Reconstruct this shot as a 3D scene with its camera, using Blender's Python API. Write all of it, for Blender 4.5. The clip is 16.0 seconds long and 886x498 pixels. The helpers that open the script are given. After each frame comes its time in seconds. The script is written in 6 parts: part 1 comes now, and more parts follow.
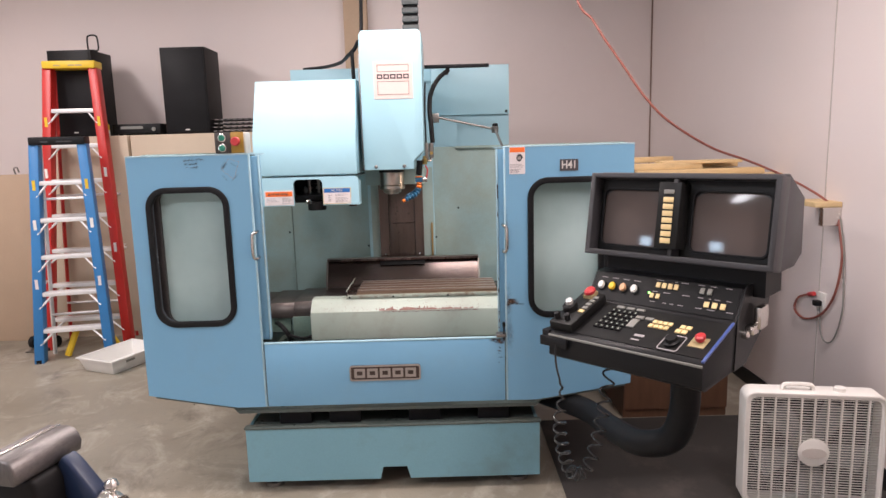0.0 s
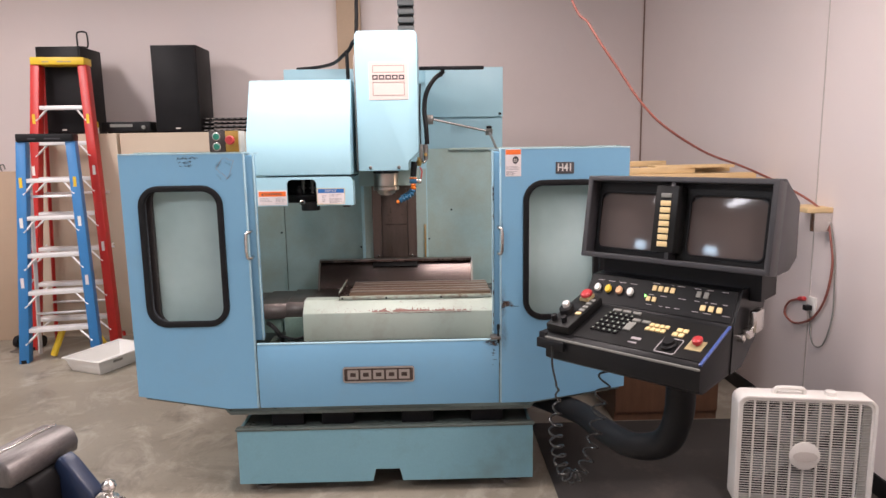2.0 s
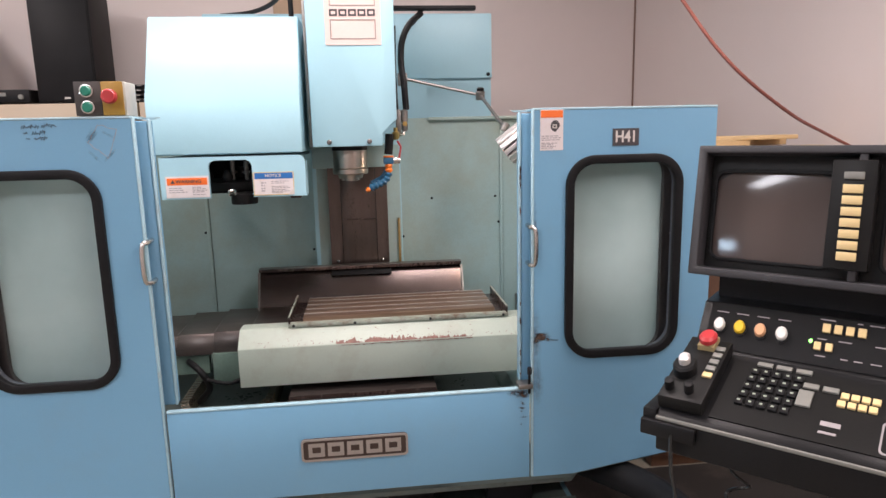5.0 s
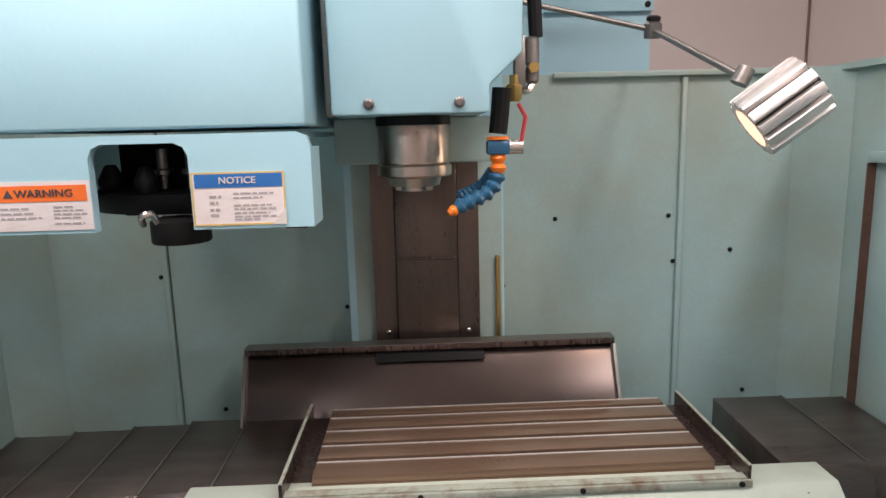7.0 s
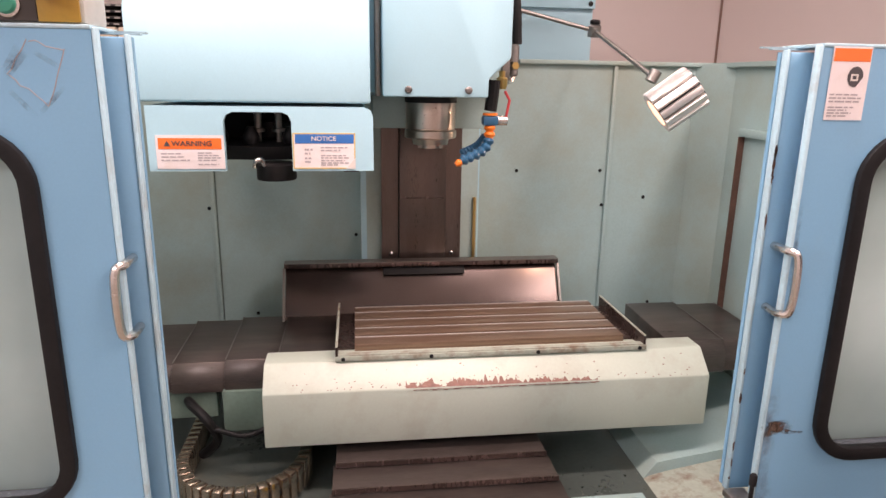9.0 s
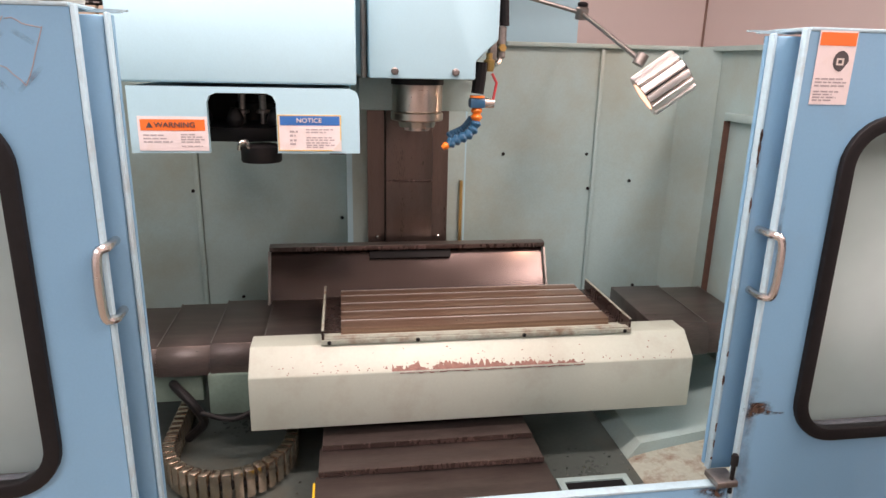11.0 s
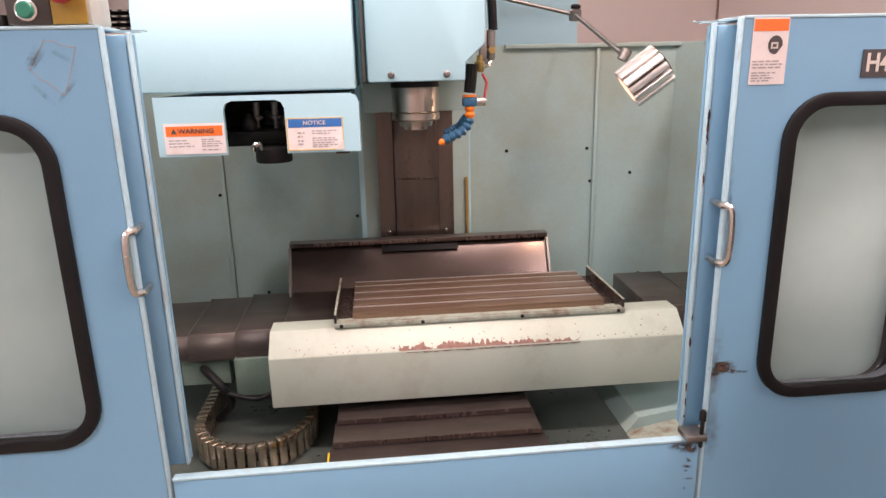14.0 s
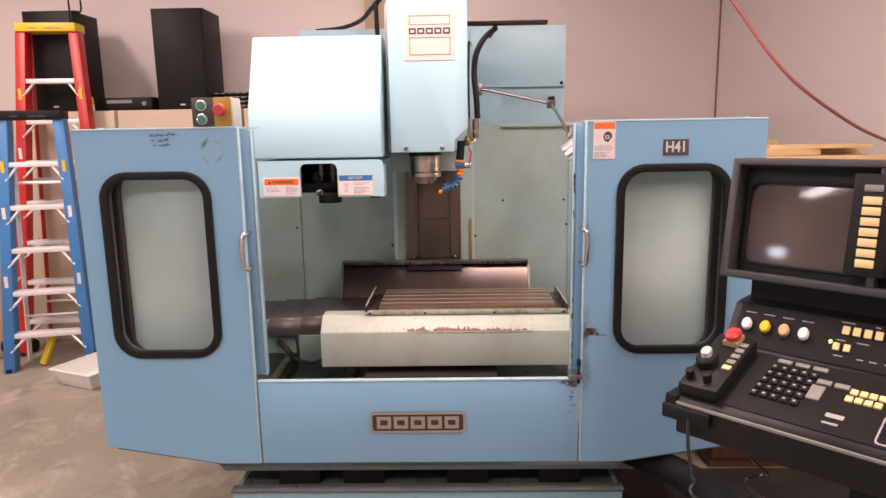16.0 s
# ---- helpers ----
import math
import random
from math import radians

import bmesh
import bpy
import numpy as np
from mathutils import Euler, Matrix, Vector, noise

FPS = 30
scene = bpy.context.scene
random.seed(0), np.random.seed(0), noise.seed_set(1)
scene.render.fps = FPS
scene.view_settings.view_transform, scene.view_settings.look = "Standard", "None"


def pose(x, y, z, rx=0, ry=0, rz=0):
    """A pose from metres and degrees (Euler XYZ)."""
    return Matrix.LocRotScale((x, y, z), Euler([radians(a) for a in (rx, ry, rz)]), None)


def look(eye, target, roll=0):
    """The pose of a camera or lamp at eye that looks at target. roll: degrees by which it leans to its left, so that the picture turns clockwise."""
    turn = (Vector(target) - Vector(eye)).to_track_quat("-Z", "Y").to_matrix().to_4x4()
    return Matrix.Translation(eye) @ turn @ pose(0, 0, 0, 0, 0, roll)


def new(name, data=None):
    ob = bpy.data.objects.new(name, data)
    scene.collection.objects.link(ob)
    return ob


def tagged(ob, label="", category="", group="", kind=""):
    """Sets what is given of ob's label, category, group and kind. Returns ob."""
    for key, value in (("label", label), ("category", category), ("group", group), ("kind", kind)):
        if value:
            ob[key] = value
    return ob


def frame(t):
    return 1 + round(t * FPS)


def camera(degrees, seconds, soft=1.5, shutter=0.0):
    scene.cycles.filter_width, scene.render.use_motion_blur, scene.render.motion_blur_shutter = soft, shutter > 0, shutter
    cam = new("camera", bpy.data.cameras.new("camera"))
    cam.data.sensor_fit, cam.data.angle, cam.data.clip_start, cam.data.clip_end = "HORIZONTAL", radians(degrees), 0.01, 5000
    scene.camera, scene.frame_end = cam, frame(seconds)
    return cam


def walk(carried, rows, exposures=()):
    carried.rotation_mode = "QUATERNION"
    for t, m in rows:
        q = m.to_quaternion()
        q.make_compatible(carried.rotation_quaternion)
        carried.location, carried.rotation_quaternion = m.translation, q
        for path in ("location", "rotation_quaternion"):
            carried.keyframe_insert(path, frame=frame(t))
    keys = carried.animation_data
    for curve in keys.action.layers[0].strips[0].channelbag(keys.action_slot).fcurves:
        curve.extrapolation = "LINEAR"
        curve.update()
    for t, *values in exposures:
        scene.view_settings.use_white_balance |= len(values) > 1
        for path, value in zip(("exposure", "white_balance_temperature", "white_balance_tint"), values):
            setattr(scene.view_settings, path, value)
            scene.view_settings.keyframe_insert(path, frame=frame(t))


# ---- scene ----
cam = camera(68.5, 16.0)
PATH = [
    (0, (0.301, -3.06, 1.69), (0.299, -1.084, 1.38), -1.6),
    (0.5, (0.3, -3.072, 1.69), (0.312, -1.094, 1.394), -0.9),
    (1, (0.29, -3.064, 1.693), (0.322, -1.089, 1.381), -1.2),
    (1.5, (0.272, -3.06, 1.684), (0.315, -1.085, 1.373), -1.0),
    (2, (0.264, -3.053, 1.685), (0.301, -1.076, 1.382), -0.9),
    (2.5, (0.264, -3.04, 1.684), (0.298, -1.063, 1.38), -0.9),
    (3, (0.265, -3.02, 1.687), (0.3, -1.044, 1.379), -0.8),
    (5.5, (0.002, -1.701, 1.613), (0.245, 0.251, 1.251), -1.4),
    (6, (-0.055, -1.352, 1.608), (0.169, 0.602, 1.249), -1.4),
    (6.5, (-0.066, -0.796, 1.575), (0.136, 1.164, 1.229), -2.3),
    (7, (0.02, -0.507, 1.536), (0.078, 1.461, 1.183), -1.5),
    (7.5, (0.026, -0.45, 1.518), (0.108, 1.507, 1.115), -1.4),
    (8, (-0.037, -0.559, 1.551), (0.16, 1.36, 1.023), 0.1),
    (8.5, (-0.156, -0.832, 1.578), (0.065, 1.09, 1.072), 0.1),
    (9, (-0.209, -1.085, 1.614), (0.05, 0.833, 1.111), 0.9),
    (11.5, (-0.209, -1.079, 1.611), (0.098, 0.818, 1.055), 1.5),
    (12, (-0.204, -1.071, 1.609), (0.108, 0.829, 1.068), 1.8),
    (12.5, (-0.201, -1.072, 1.61), (0.114, 0.825, 1.059), 1.4),
    (13, (-0.189, -1.084, 1.605), (0.124, 0.814, 1.058), 0.7),
    (13.5, (-0.171, -1.13, 1.598), (0.112, 0.775, 1.058), 0.1),
    (14, (-0.117, -1.263, 1.591), (0.067, 0.659, 1.069), -1.3),
    (14.5, (0.002, -1.569, 1.594), (-0.043, 0.368, 1.099), -1.0),
    (15, (0.047, -1.802, 1.613), (-0.066, 0.143, 1.162), -1.5),
    (15.5, (0.091, -2.054, 1.64), (0.017, -0.102, 1.209), -1.7),
    (16, (0.153, -2.247, 1.651), (0.108, -0.279, 1.301), -1.0),
]
# seconds, stops, kelvin, tint: the picture warms towards the end
TONE = [(0, 0.19, 6600, 10), (3, 0.17, 6600, 10), (5.5, 0.12, 6600, 10), (6.0, 0.09, 6600, 10), (6.5, 0.0, 6600, 10), (7.0, 0.05, 6750, 9), (7.5, 0.40, 6950, 11), (8.5, 0.33, 7250, 18), (9, 0.40, 7400, 22), (12.5, 0.33, 7350, 21), (14.5, 0.34, 7350, 21), (16, 0.22, 7700, 25)]
walk(cam, [(r[0], look(*r[1:])) for r in PATH], TONE)

# ---- world and lights ----
world = bpy.data.worlds.new("shop_world")
world.use_nodes = True
scene.world = world
world.node_tree.nodes["Background"].inputs[0].default_value = (0.9, 0.95, 1.0, 1)
world.node_tree.nodes["Background"].inputs[1].default_value = 0.15


def tube_lamp(x, y, z, power, sx, sy, colour=(1.0, 0.885, 0.885)):
    data = bpy.data.lights.new("fluorescent", "AREA")
    data.shape, data.size, data.size_y = "RECTANGLE", sx, sy
    data.energy, data.color = power, colour
    ob = new("fluorescent_light", data)
    ob.matrix_world = pose(x, y, z)
    return ob


tube_lamp(-0.25, -0.05, 2.95, 46, 2.4, 0.22)
tube_lamp(-0.4, 2.3, 3.55, 20, 2.4, 0.35)
tube_lamp(-3.4, 0.6, 3.55, 90, 0.35, 2.4, (0.98, 0.90, 0.92))
tube_lamp(1.75, -1.8, 3.55, 70, 0.35, 2.4)
tube_lamp(-2.4, -3.0, 3.55, 88, 2.4, 0.35, (0.92, 0.92, 1.0))


# ---- materials ----
def principled(name):
    m = bpy.data.materials.new(name)
    m.use_nodes = True
    return m, m.node_tree, m.node_tree.nodes["Principled BSDF"]


def surface(name, colour, rough=0.5, metal=0.0, vary=0.12, big=3.0, fine=60.0, bump=0.05, dirt=None, dirt_amount=0.3, stretch=(1, 1, 1), coat=0.0, dirt_scale=4.0, dirt_from=0.52):
    """Paint, plastic, wood or metal with broad blotches, fine grain and, if asked for, dirt."""
    m, tree, bsdf = principled(name)
    nodes, links = tree.nodes, tree.links
    coords = nodes.new("ShaderNodeTexCoord")
    mapping = nodes.new("ShaderNodeMapping")
    mapping.inputs["Scale"].default_value = stretch
    links.new(coords.outputs["Object"], mapping.inputs["Vector"])
    broad = nodes.new("ShaderNodeTexNoise")
    broad.inputs["Scale"].default_value, broad.inputs["Detail"].default_value = big, 6
    grain = nodes.new("ShaderNodeTexNoise")
    grain.inputs["Scale"].default_value, grain.inputs["Detail"].default_value = fine, 4
    for tex in (broad, grain):
        links.new(mapping.outputs[0], tex.inputs["Vector"])
    mix = nodes.new("ShaderNodeMix")
    mix.data_type = "FLOAT"
    mix.inputs[0].default_value = 0.4
    links.new(broad.outputs[0], mix.inputs[2])
    links.new(grain.outputs[0], mix.inputs[3])
    ramp = nodes.new("ShaderNodeValToRGB")
    ramp.color_ramp.elements[0].position, ramp.color_ramp.elements[1].position = 0.3, 0.7
    ramp.color_ramp.elements[0].color = (*[c * (1 - vary) for c in colour], 1)
    ramp.color_ramp.elements[1].color = (*[min(1, c * (1 + vary)) for c in colour], 1)
    links.new(mix.outputs[0], ramp.inputs[0])
    out = ramp.outputs[0]
    if dirt:
        spots = nodes.new("ShaderNodeTexNoise")
        spots.inputs["Scale"].default_value, spots.inputs["Detail"].default_value = dirt_scale, 8
        spots.inputs["Roughness"].default_value = 0.65
        links.new(mapping.outputs[0], spots.inputs["Vector"])
        gate = nodes.new("ShaderNodeMapRange")
        gate.inputs[1].default_value, gate.inputs[2].default_value = dirt_from, dirt_from + 0.26
        gate.inputs[4].default_value = dirt_amount
        links.new(spots.outputs[0], gate.inputs[0])
        blend = nodes.new("ShaderNodeMix")
        blend.data_type = "RGBA"
        links.new(gate.outputs[0], blend.inputs[0])
        links.new(out, blend.inputs[6])
        blend.inputs[7].default_value = (*dirt, 1)
        out = blend.outputs[2]
    links.new(out, bsdf.inputs["Base Color"])
    rr = nodes.new("ShaderNodeMapRange")
    rr.inputs[3].default_value, rr.inputs[4].default_value = max(0.02, rough - 0.1), min(1, rough + 0.1)
    links.new(mix.outputs[0], rr.inputs[0])
    links.new(rr.outputs[0], bsdf.inputs["Roughness"])
    bsdf.inputs["Metallic"].default_value = metal
    bsdf.inputs["Coat Weight"].default_value = coat
    if bump:
        b = nodes.new("ShaderNodeBump")
        b.inputs["Strength"].default_value, b.inputs["Distance"].default_value = bump, 0.004
        links.new(grain.outputs[0], b.inputs["Height"])
        links.new(b.outputs[0], bsdf.inputs["Normal"])
    return m


def stain_film(name, colour, amount):
    """A thin film of grime that thins out from the middle of its mesh and breaks up in patches."""
    m, tree, bsdf = principled(name)
    nodes, links = tree.nodes, tree.links
    coords = nodes.new("ShaderNodeTexCoord")
    ball = nodes.new("ShaderNodeTexGradient")
    ball.gradient_type = "SPHERICAL"
    mp = nodes.new("ShaderNodeMapping")
    mp.inputs["Location"].default_value, mp.inputs["Scale"].default_value = (-1, 0, -1), (2, 0, 2)
    links.new(coords.outputs["Generated"], mp.inputs["Vector"])
    links.new(mp.outputs[0], ball.inputs["Vector"])
    patches = nodes.new("ShaderNodeTexNoise")
    patches.inputs["Scale"].default_value, patches.inputs["Detail"].default_value, patches.inputs["Roughness"].default_value = 45, 8, 0.7
    links.new(coords.outputs["Object"], patches.inputs["Vector"])
    gate = nodes.new("ShaderNodeMapRange")
    gate.inputs[1].default_value, gate.inputs[2].default_value = 0.38, 0.62
    links.new(patches.outputs[0], gate.inputs[0])
    product = nodes.new("ShaderNodeMath")
    product.operation = "MULTIPLY"
    links.new(ball.outputs["Fac"], product.inputs[0])
    links.new(gate.outputs[0], product.inputs[1])
    strength = nodes.new("ShaderNodeMath")
    strength.operation, strength.use_clamp = "MULTIPLY", True
    links.new(product.outputs[0], strength.inputs[0])
    strength.inputs[1].default_value = amount
    links.new(strength.outputs[0], bsdf.inputs["Alpha"])
    bsdf.inputs["Base Color"].default_value = (*colour, 1)
    bsdf.inputs["Roughness"].default_value = 0.7
    return m


def glow(name, colour, strength):
    m, tree, bsdf = principled(name)
    bsdf.inputs["Base Color"].default_value = (*colour, 1)
    bsdf.inputs["Emission Color"].default_value = (*colour, 1)
    bsdf.inputs["Emission Strength"].default_value = strength
    return m


BLUE = surface("blue_enamel", (0.186, 0.402, 0.585), 0.40, vary=0.05, big=2.0, fine=220, bump=0.03, dirt=(0.2, 0.3, 0.36), dirt_amount=0.25)
# same enamel as BLUE, its colour lightened for the stronger light up there
LITBLUE = surface("lit_blue_enamel", (0.37, 0.61, 0.70), 0.36, vary=0.04, big=2.0, fine=220, bump=0.03, dirt=(0.25, 0.4, 0.42), dirt_amount=0.15)
EDGE = surface("worn_pale_edge", (0.37, 0.56, 0.64), 0.4, vary=0.1, big=8, fine=120, dirt=(0.3, 0.22, 0.16), dirt_amount=0.5, dirt_scale=12)
GREEN = surface("grey_green_enamel", (0.35, 0.495, 0.492), 0.38, vary=0.10, big=2.5, fine=150, bump=0.03, dirt=(0.31, 0.29, 0.19), dirt_amount=0.6, dirt_scale=1.7, dirt_from=0.44)
DARKGREEN = surface("oily_shaded_casting_green", (0.13, 0.19, 0.16), 0.4, vary=0.2, big=5, fine=80, bump=0.06, dirt=(0.05, 0.045, 0.04), dirt_amount=0.8, dirt_scale=6)
PALEGREEN = surface("pale_green_cover_paint", (0.50, 0.565, 0.49), 0.36, vary=0.05, big=4, fine=120, bump=0.04, dirt=(0.30, 0.24, 0.18), dirt_amount=0.35, dirt_scale=7)
TEALBASE = surface("teal_base_paint", (0.185, 0.37, 0.44), 0.45, vary=0.06, big=3, fine=120, bump=0.04, dirt=(0.12, 0.16, 0.12), dirt_amount=0.5, dirt_scale=3)
PAN = surface("oily_pan_paint", (0.080, 0.100, 0.092), 0.3, vary=0.2, big=5, fine=60, bump=0.08, dirt=(0.10, 0.08, 0.05), dirt_amount=0.7, dirt_scale=5)
RUSTY = surface("rust_flaked_paint", (0.36, 0.40, 0.34), 0.6, vary=0.2, big=8, fine=60, bump=0.2, dirt=(0.15, 0.08, 0.045), dirt_amount=1.0, dirt_scale=16, dirt_from=0.46)
RUST = surface("rust", (0.10, 0.052, 0.038), 0.85, vary=0.4, big=20, fine=120, bump=0.3)
BROWNSTEEL = surface("oil_browned_steel", (0.115, 0.082, 0.074), 0.27, 0.7, vary=0.2, big=4, fine=60, bump=0.02, stretch=(2.0, 2.0, 0.7))
COLUMNSTEEL = surface("rubbed_oily_way_steel", (0.135, 0.105, 0.092), 0.3, 0.7, vary=0.22, big=5, fine=120, bump=0.0, dirt=(0.06, 0.04, 0.035), dirt_amount=0.5, dirt_scale=3, stretch=(3.5, 3.5, 0.4))
GUARDSTEEL = surface("smooth_oily_guard_steel", (0.105, 0.082, 0.076), 0.23, 0.75, vary=0.12, big=3, fine=200, bump=0.0, dirt=(0.07, 0.05, 0.045), dirt_amount=0.5, dirt_scale=2.5)
# the paler patches are streaks and highlights, both put into the colour
OILSTEEL = surface("oily_highlit_cover_steel", (0.095, 0.077, 0.071), 0.31, 0.6, vary=0.3, big=6, fine=70, bump=0.03, dirt=(0.22, 0.18, 0.16), dirt_amount=0.5, dirt_scale=4, stretch=(0.6, 3, 3), dirt_from=0.46)
SPINDLESTEEL = surface("oil_filmed_spindle_steel", (0.44, 0.39, 0.34), 0.30, 1.0, vary=0.10, big=5, fine=160, bump=0.0, dirt=(0.26, 0.19, 0.14), dirt_amount=0.4, dirt_scale=9)
TABLESTEEL = surface("ground_cast_iron", (0.27, 0.178, 0.128), 0.31, 0.6, vary=0.14, big=4, fine=140, bump=0.0, dirt=(0.13, 0.075, 0.045), dirt_amount=0.4, dirt_scale=4, stretch=(1, 4, 1))
STEEL = surface("bright_steel", (0.66, 0.63, 0.60), 0.25, 1.0, vary=0.12, big=8, fine=120, bump=0.02)
DULLSTEEL = surface("dull_steel", (0.27, 0.255, 0.24), 0.40, 0.9, vary=0.2, big=8, fine=120, bump=0.04)
FINMETAL = surface("dull_fin_aluminium", (0.86, 0.82, 0.80), 0.42, 0.9, vary=0.06, big=8, fine=90, bump=0.02)
WHITEMETAL = surface("aluminium_bright", (0.82, 0.80, 0.78), 0.35, 0.6, vary=0.06, big=8, fine=90, bump=0.03)
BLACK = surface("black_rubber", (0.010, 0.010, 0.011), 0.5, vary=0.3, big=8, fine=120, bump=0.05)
GASKET = surface("worn_black_gasket", (0.035, 0.032, 0.032), 0.3, vary=0.3, big=4, fine=120, bump=0.03)
LINER = surface("glossy_grey_rubber", (0.13, 0.145, 0.17), 0.25, vary=0.3, big=5, fine=120, bump=0.03)
BLACKBOX = surface("black_vinyl_veneer", (0.010, 0.0095, 0.010), 0.5, vary=0.2, big=5, fine=200, bump=0.05)
DESKBLACK = surface("black_textured_paint", (0.012, 0.012, 0.013), 0.36, vary=0.15, big=5, fine=300, bump=0.10)
DARKGREY = surface("charcoal_textured_paint", (0.038, 0.037, 0.041), 0.5, vary=0.12, big=5, fine=300, bump=0.12)
PANELBLACK = surface("black_overlay", (0.012, 0.012, 0.012), 0.4, vary=0.15, big=5, fine=200, bump=0.04)
WALL = surface("painted_wall_board", (0.76, 0.68, 0.66), 0.6, vary=0.03, big=1.2, fine=200, bump=0.04, dirt=(0.55, 0.5, 0.46), dirt_amount=0.2, dirt_scale=1.2)
CEILING = surface("white_ceiling_board", (0.75, 0.74, 0.72), 0.8, vary=0.04, big=2, fine=120)
def concrete(name):
    """Worn floor: broad tone, pale scuffed sweeps, dark oil stains and fine sand grain."""
    m, tree, bsdf = principled(name)
    nodes, links = tree.nodes, tree.links
    coords = nodes.new("ShaderNodeTexCoord")

    def tex(scale, detail, rough, stretch=(1, 1, 1), distort=0.0):
        mp = nodes.new("ShaderNodeMapping")
        mp.inputs["Scale"].default_value = stretch
        links.new(coords.outputs["Object"], mp.inputs["Vector"])
        n = nodes.new("ShaderNodeTexNoise")
        n.inputs["Scale"].default_value, n.inputs["Detail"].default_value, n.inputs["Roughness"].default_value, n.inputs["Distortion"].default_value = scale, detail, rough, distort
        links.new(mp.outputs[0], n.inputs["Vector"])
        return n

    def blend(under, colour, gate_tex, lo, hi, amount):
        g = nodes.new("ShaderNodeMapRange")
        g.inputs[1].default_value, g.inputs[2].default_value, g.inputs[4].default_value = lo, hi, amount
        links.new(gate_tex.outputs[0], g.inputs[0])
        x = nodes.new("ShaderNodeMix")
        x.data_type = "RGBA"
        links.new(g.outputs[0], x.inputs[0])
        links.new(under, x.inputs[6])
        x.inputs[7].default_value = (*colour, 1)
        return x.outputs[2]
    broad = tex(0.9, 5, 0.6)
    ramp = nodes.new("ShaderNodeValToRGB")
    ramp.color_ramp.elements[0].position, ramp.color_ramp.elements[1].position = 0.35, 0.68
    ramp.color_ramp.elements[0].position, ramp.color_ramp.elements[1].position = 0.32, 0.68
    ramp.color_ramp.elements[0].color, ramp.color_ramp.elements[1].color = (0.20, 0.175, 0.135, 1), (0.33, 0.295, 0.235, 1)
    links.new(broad.outputs[0], ramp.inputs[0])
    out = blend(ramp.outputs[0], (0.52, 0.48, 0.41), tex(3.2, 9, 0.72, (1.0, 0.7, 1), 0.8), 0.50, 0.72, 0.75)
    out = blend(out, (0.08, 0.068, 0.055), tex(1.7, 8, 0.7, (1, 1, 1), 0.6), 0.56, 0.74, 0.75)
    grain = tex(55, 4, 0.6)
    out = blend(out, (0.14, 0.12, 0.10), grain, 0.58, 0.75, 0.4)
    links.new(out, bsdf.inputs["Base Color"])
    rr = nodes.new("ShaderNodeMapRange")
    rr.inputs[3].default_value, rr.inputs[4].default_value = 0.3, 0.6
    links.new(broad.outputs[0], rr.inputs[0])
    links.new(rr.outputs[0], bsdf.inputs["Roughness"])
    bp = nodes.new("ShaderNodeBump")
    bp.inputs["Strength"].default_value, bp.inputs["Distance"].default_value = 0.12, 0.004
    links.new(grain.outputs[0], bp.inputs["Height"])
    links.new(bp.outputs[0], bsdf.inputs["Normal"])
    return m


CONCRETE = concrete("stained_concrete")
MUSTARD = surface("grimy_mustard_plate", (0.34, 0.20, 0.03), 0.45, vary=0.15, big=20, fine=80)
MATRUBBER = surface("dusty_black_mat", (0.0330, 0.0288, 0.0264), 0.75, vary=0.25, big=3, fine=80, bump=0.15, dirt=(0.16, 0.13, 0.11), dirt_amount=0.5, dirt_scale=2.5)
CARD = surface("brown_cardboard", (0.46, 0.34, 0.24), 0.8, vary=0.07, big=3, fine=90, bump=0.05)
TANBOARD = surface("tan_hardboard", (0.55, 0.45, 0.34), 0.65, vary=0.06, big=3, fine=120, bump=0.04)
WOOD = surface("raw_pine", (0.62, 0.45, 0.24), 0.6, vary=0.2, big=6, fine=60, bump=0.08, stretch=(1, 9, 9))
BROWNWOOD = surface("brown_stained_wood", (0.13, 0.065, 0.038), 0.5, vary=0.25, big=5, fine=60, bump=0.05, stretch=(6, 6, 1))
REDFG = surface("red_fibreglass", (0.52, 0.022, 0.018), 0.4, vary=0.1, big=5, fine=200, bump=0.04)
BLUEFG = surface("blue_fibreglass", (0.03, 0.185, 0.44), 0.42, vary=0.1, big=5, fine=200, bump=0.04)
for m_ in (BLACK, BLACKBOX, PANELBLACK, DESKBLACK):
    m_.node_tree.nodes["Principled BSDF"].inputs["Specular IOR Level"].default_value = 0.2
CORD = surface("glossy_black_cord", (0.03, 0.03, 0.03), 0.22, vary=0.2)
DULLYELLOW = surface("faded_yellow_plate", (0.42, 0.33, 0.17), 0.5, vary=0.12)
DARKSTEEL = surface("worn_dark_steel", (0.20, 0.185, 0.18), 0.42, 0.85, vary=0.3, big=10, fine=90, bump=0.06, dirt=(0.05, 0.045, 0.045), dirt_amount=0.6, dirt_scale=14, stretch=(1, 6, 1))
YELLOW = surface("yellow_plastic", (0.75, 0.50, 0.03), 0.45, vary=0.08)
WHITEPL = surface("white_plastic", (0.78, 0.76, 0.72), 0.45, vary=0.05, big=5, fine=120)
ALU = surface("ladder_aluminium", (0.82, 0.81, 0.80), 0.4, 0.35, vary=0.06, big=6, fine=150)
PEACH = surface("peach_button_plastic", (0.72, 0.40, 0.22), 0.4, vary=0.08)
CREAM = surface("cream_key_plastic", (0.78, 0.60, 0.30), 0.4, vary=0.06)
KEYGREY = surface("grey_key_plastic", (0.22, 0.22, 0.20), 0.45, vary=0.1)
KEYGREEN = surface("pale_key_legend", (0.30, 0.34, 0.28), 0.45, vary=0.08)
REDPL = surface("red_button_plastic", (0.48, 0.04, 0.045), 0.35, vary=0.08)
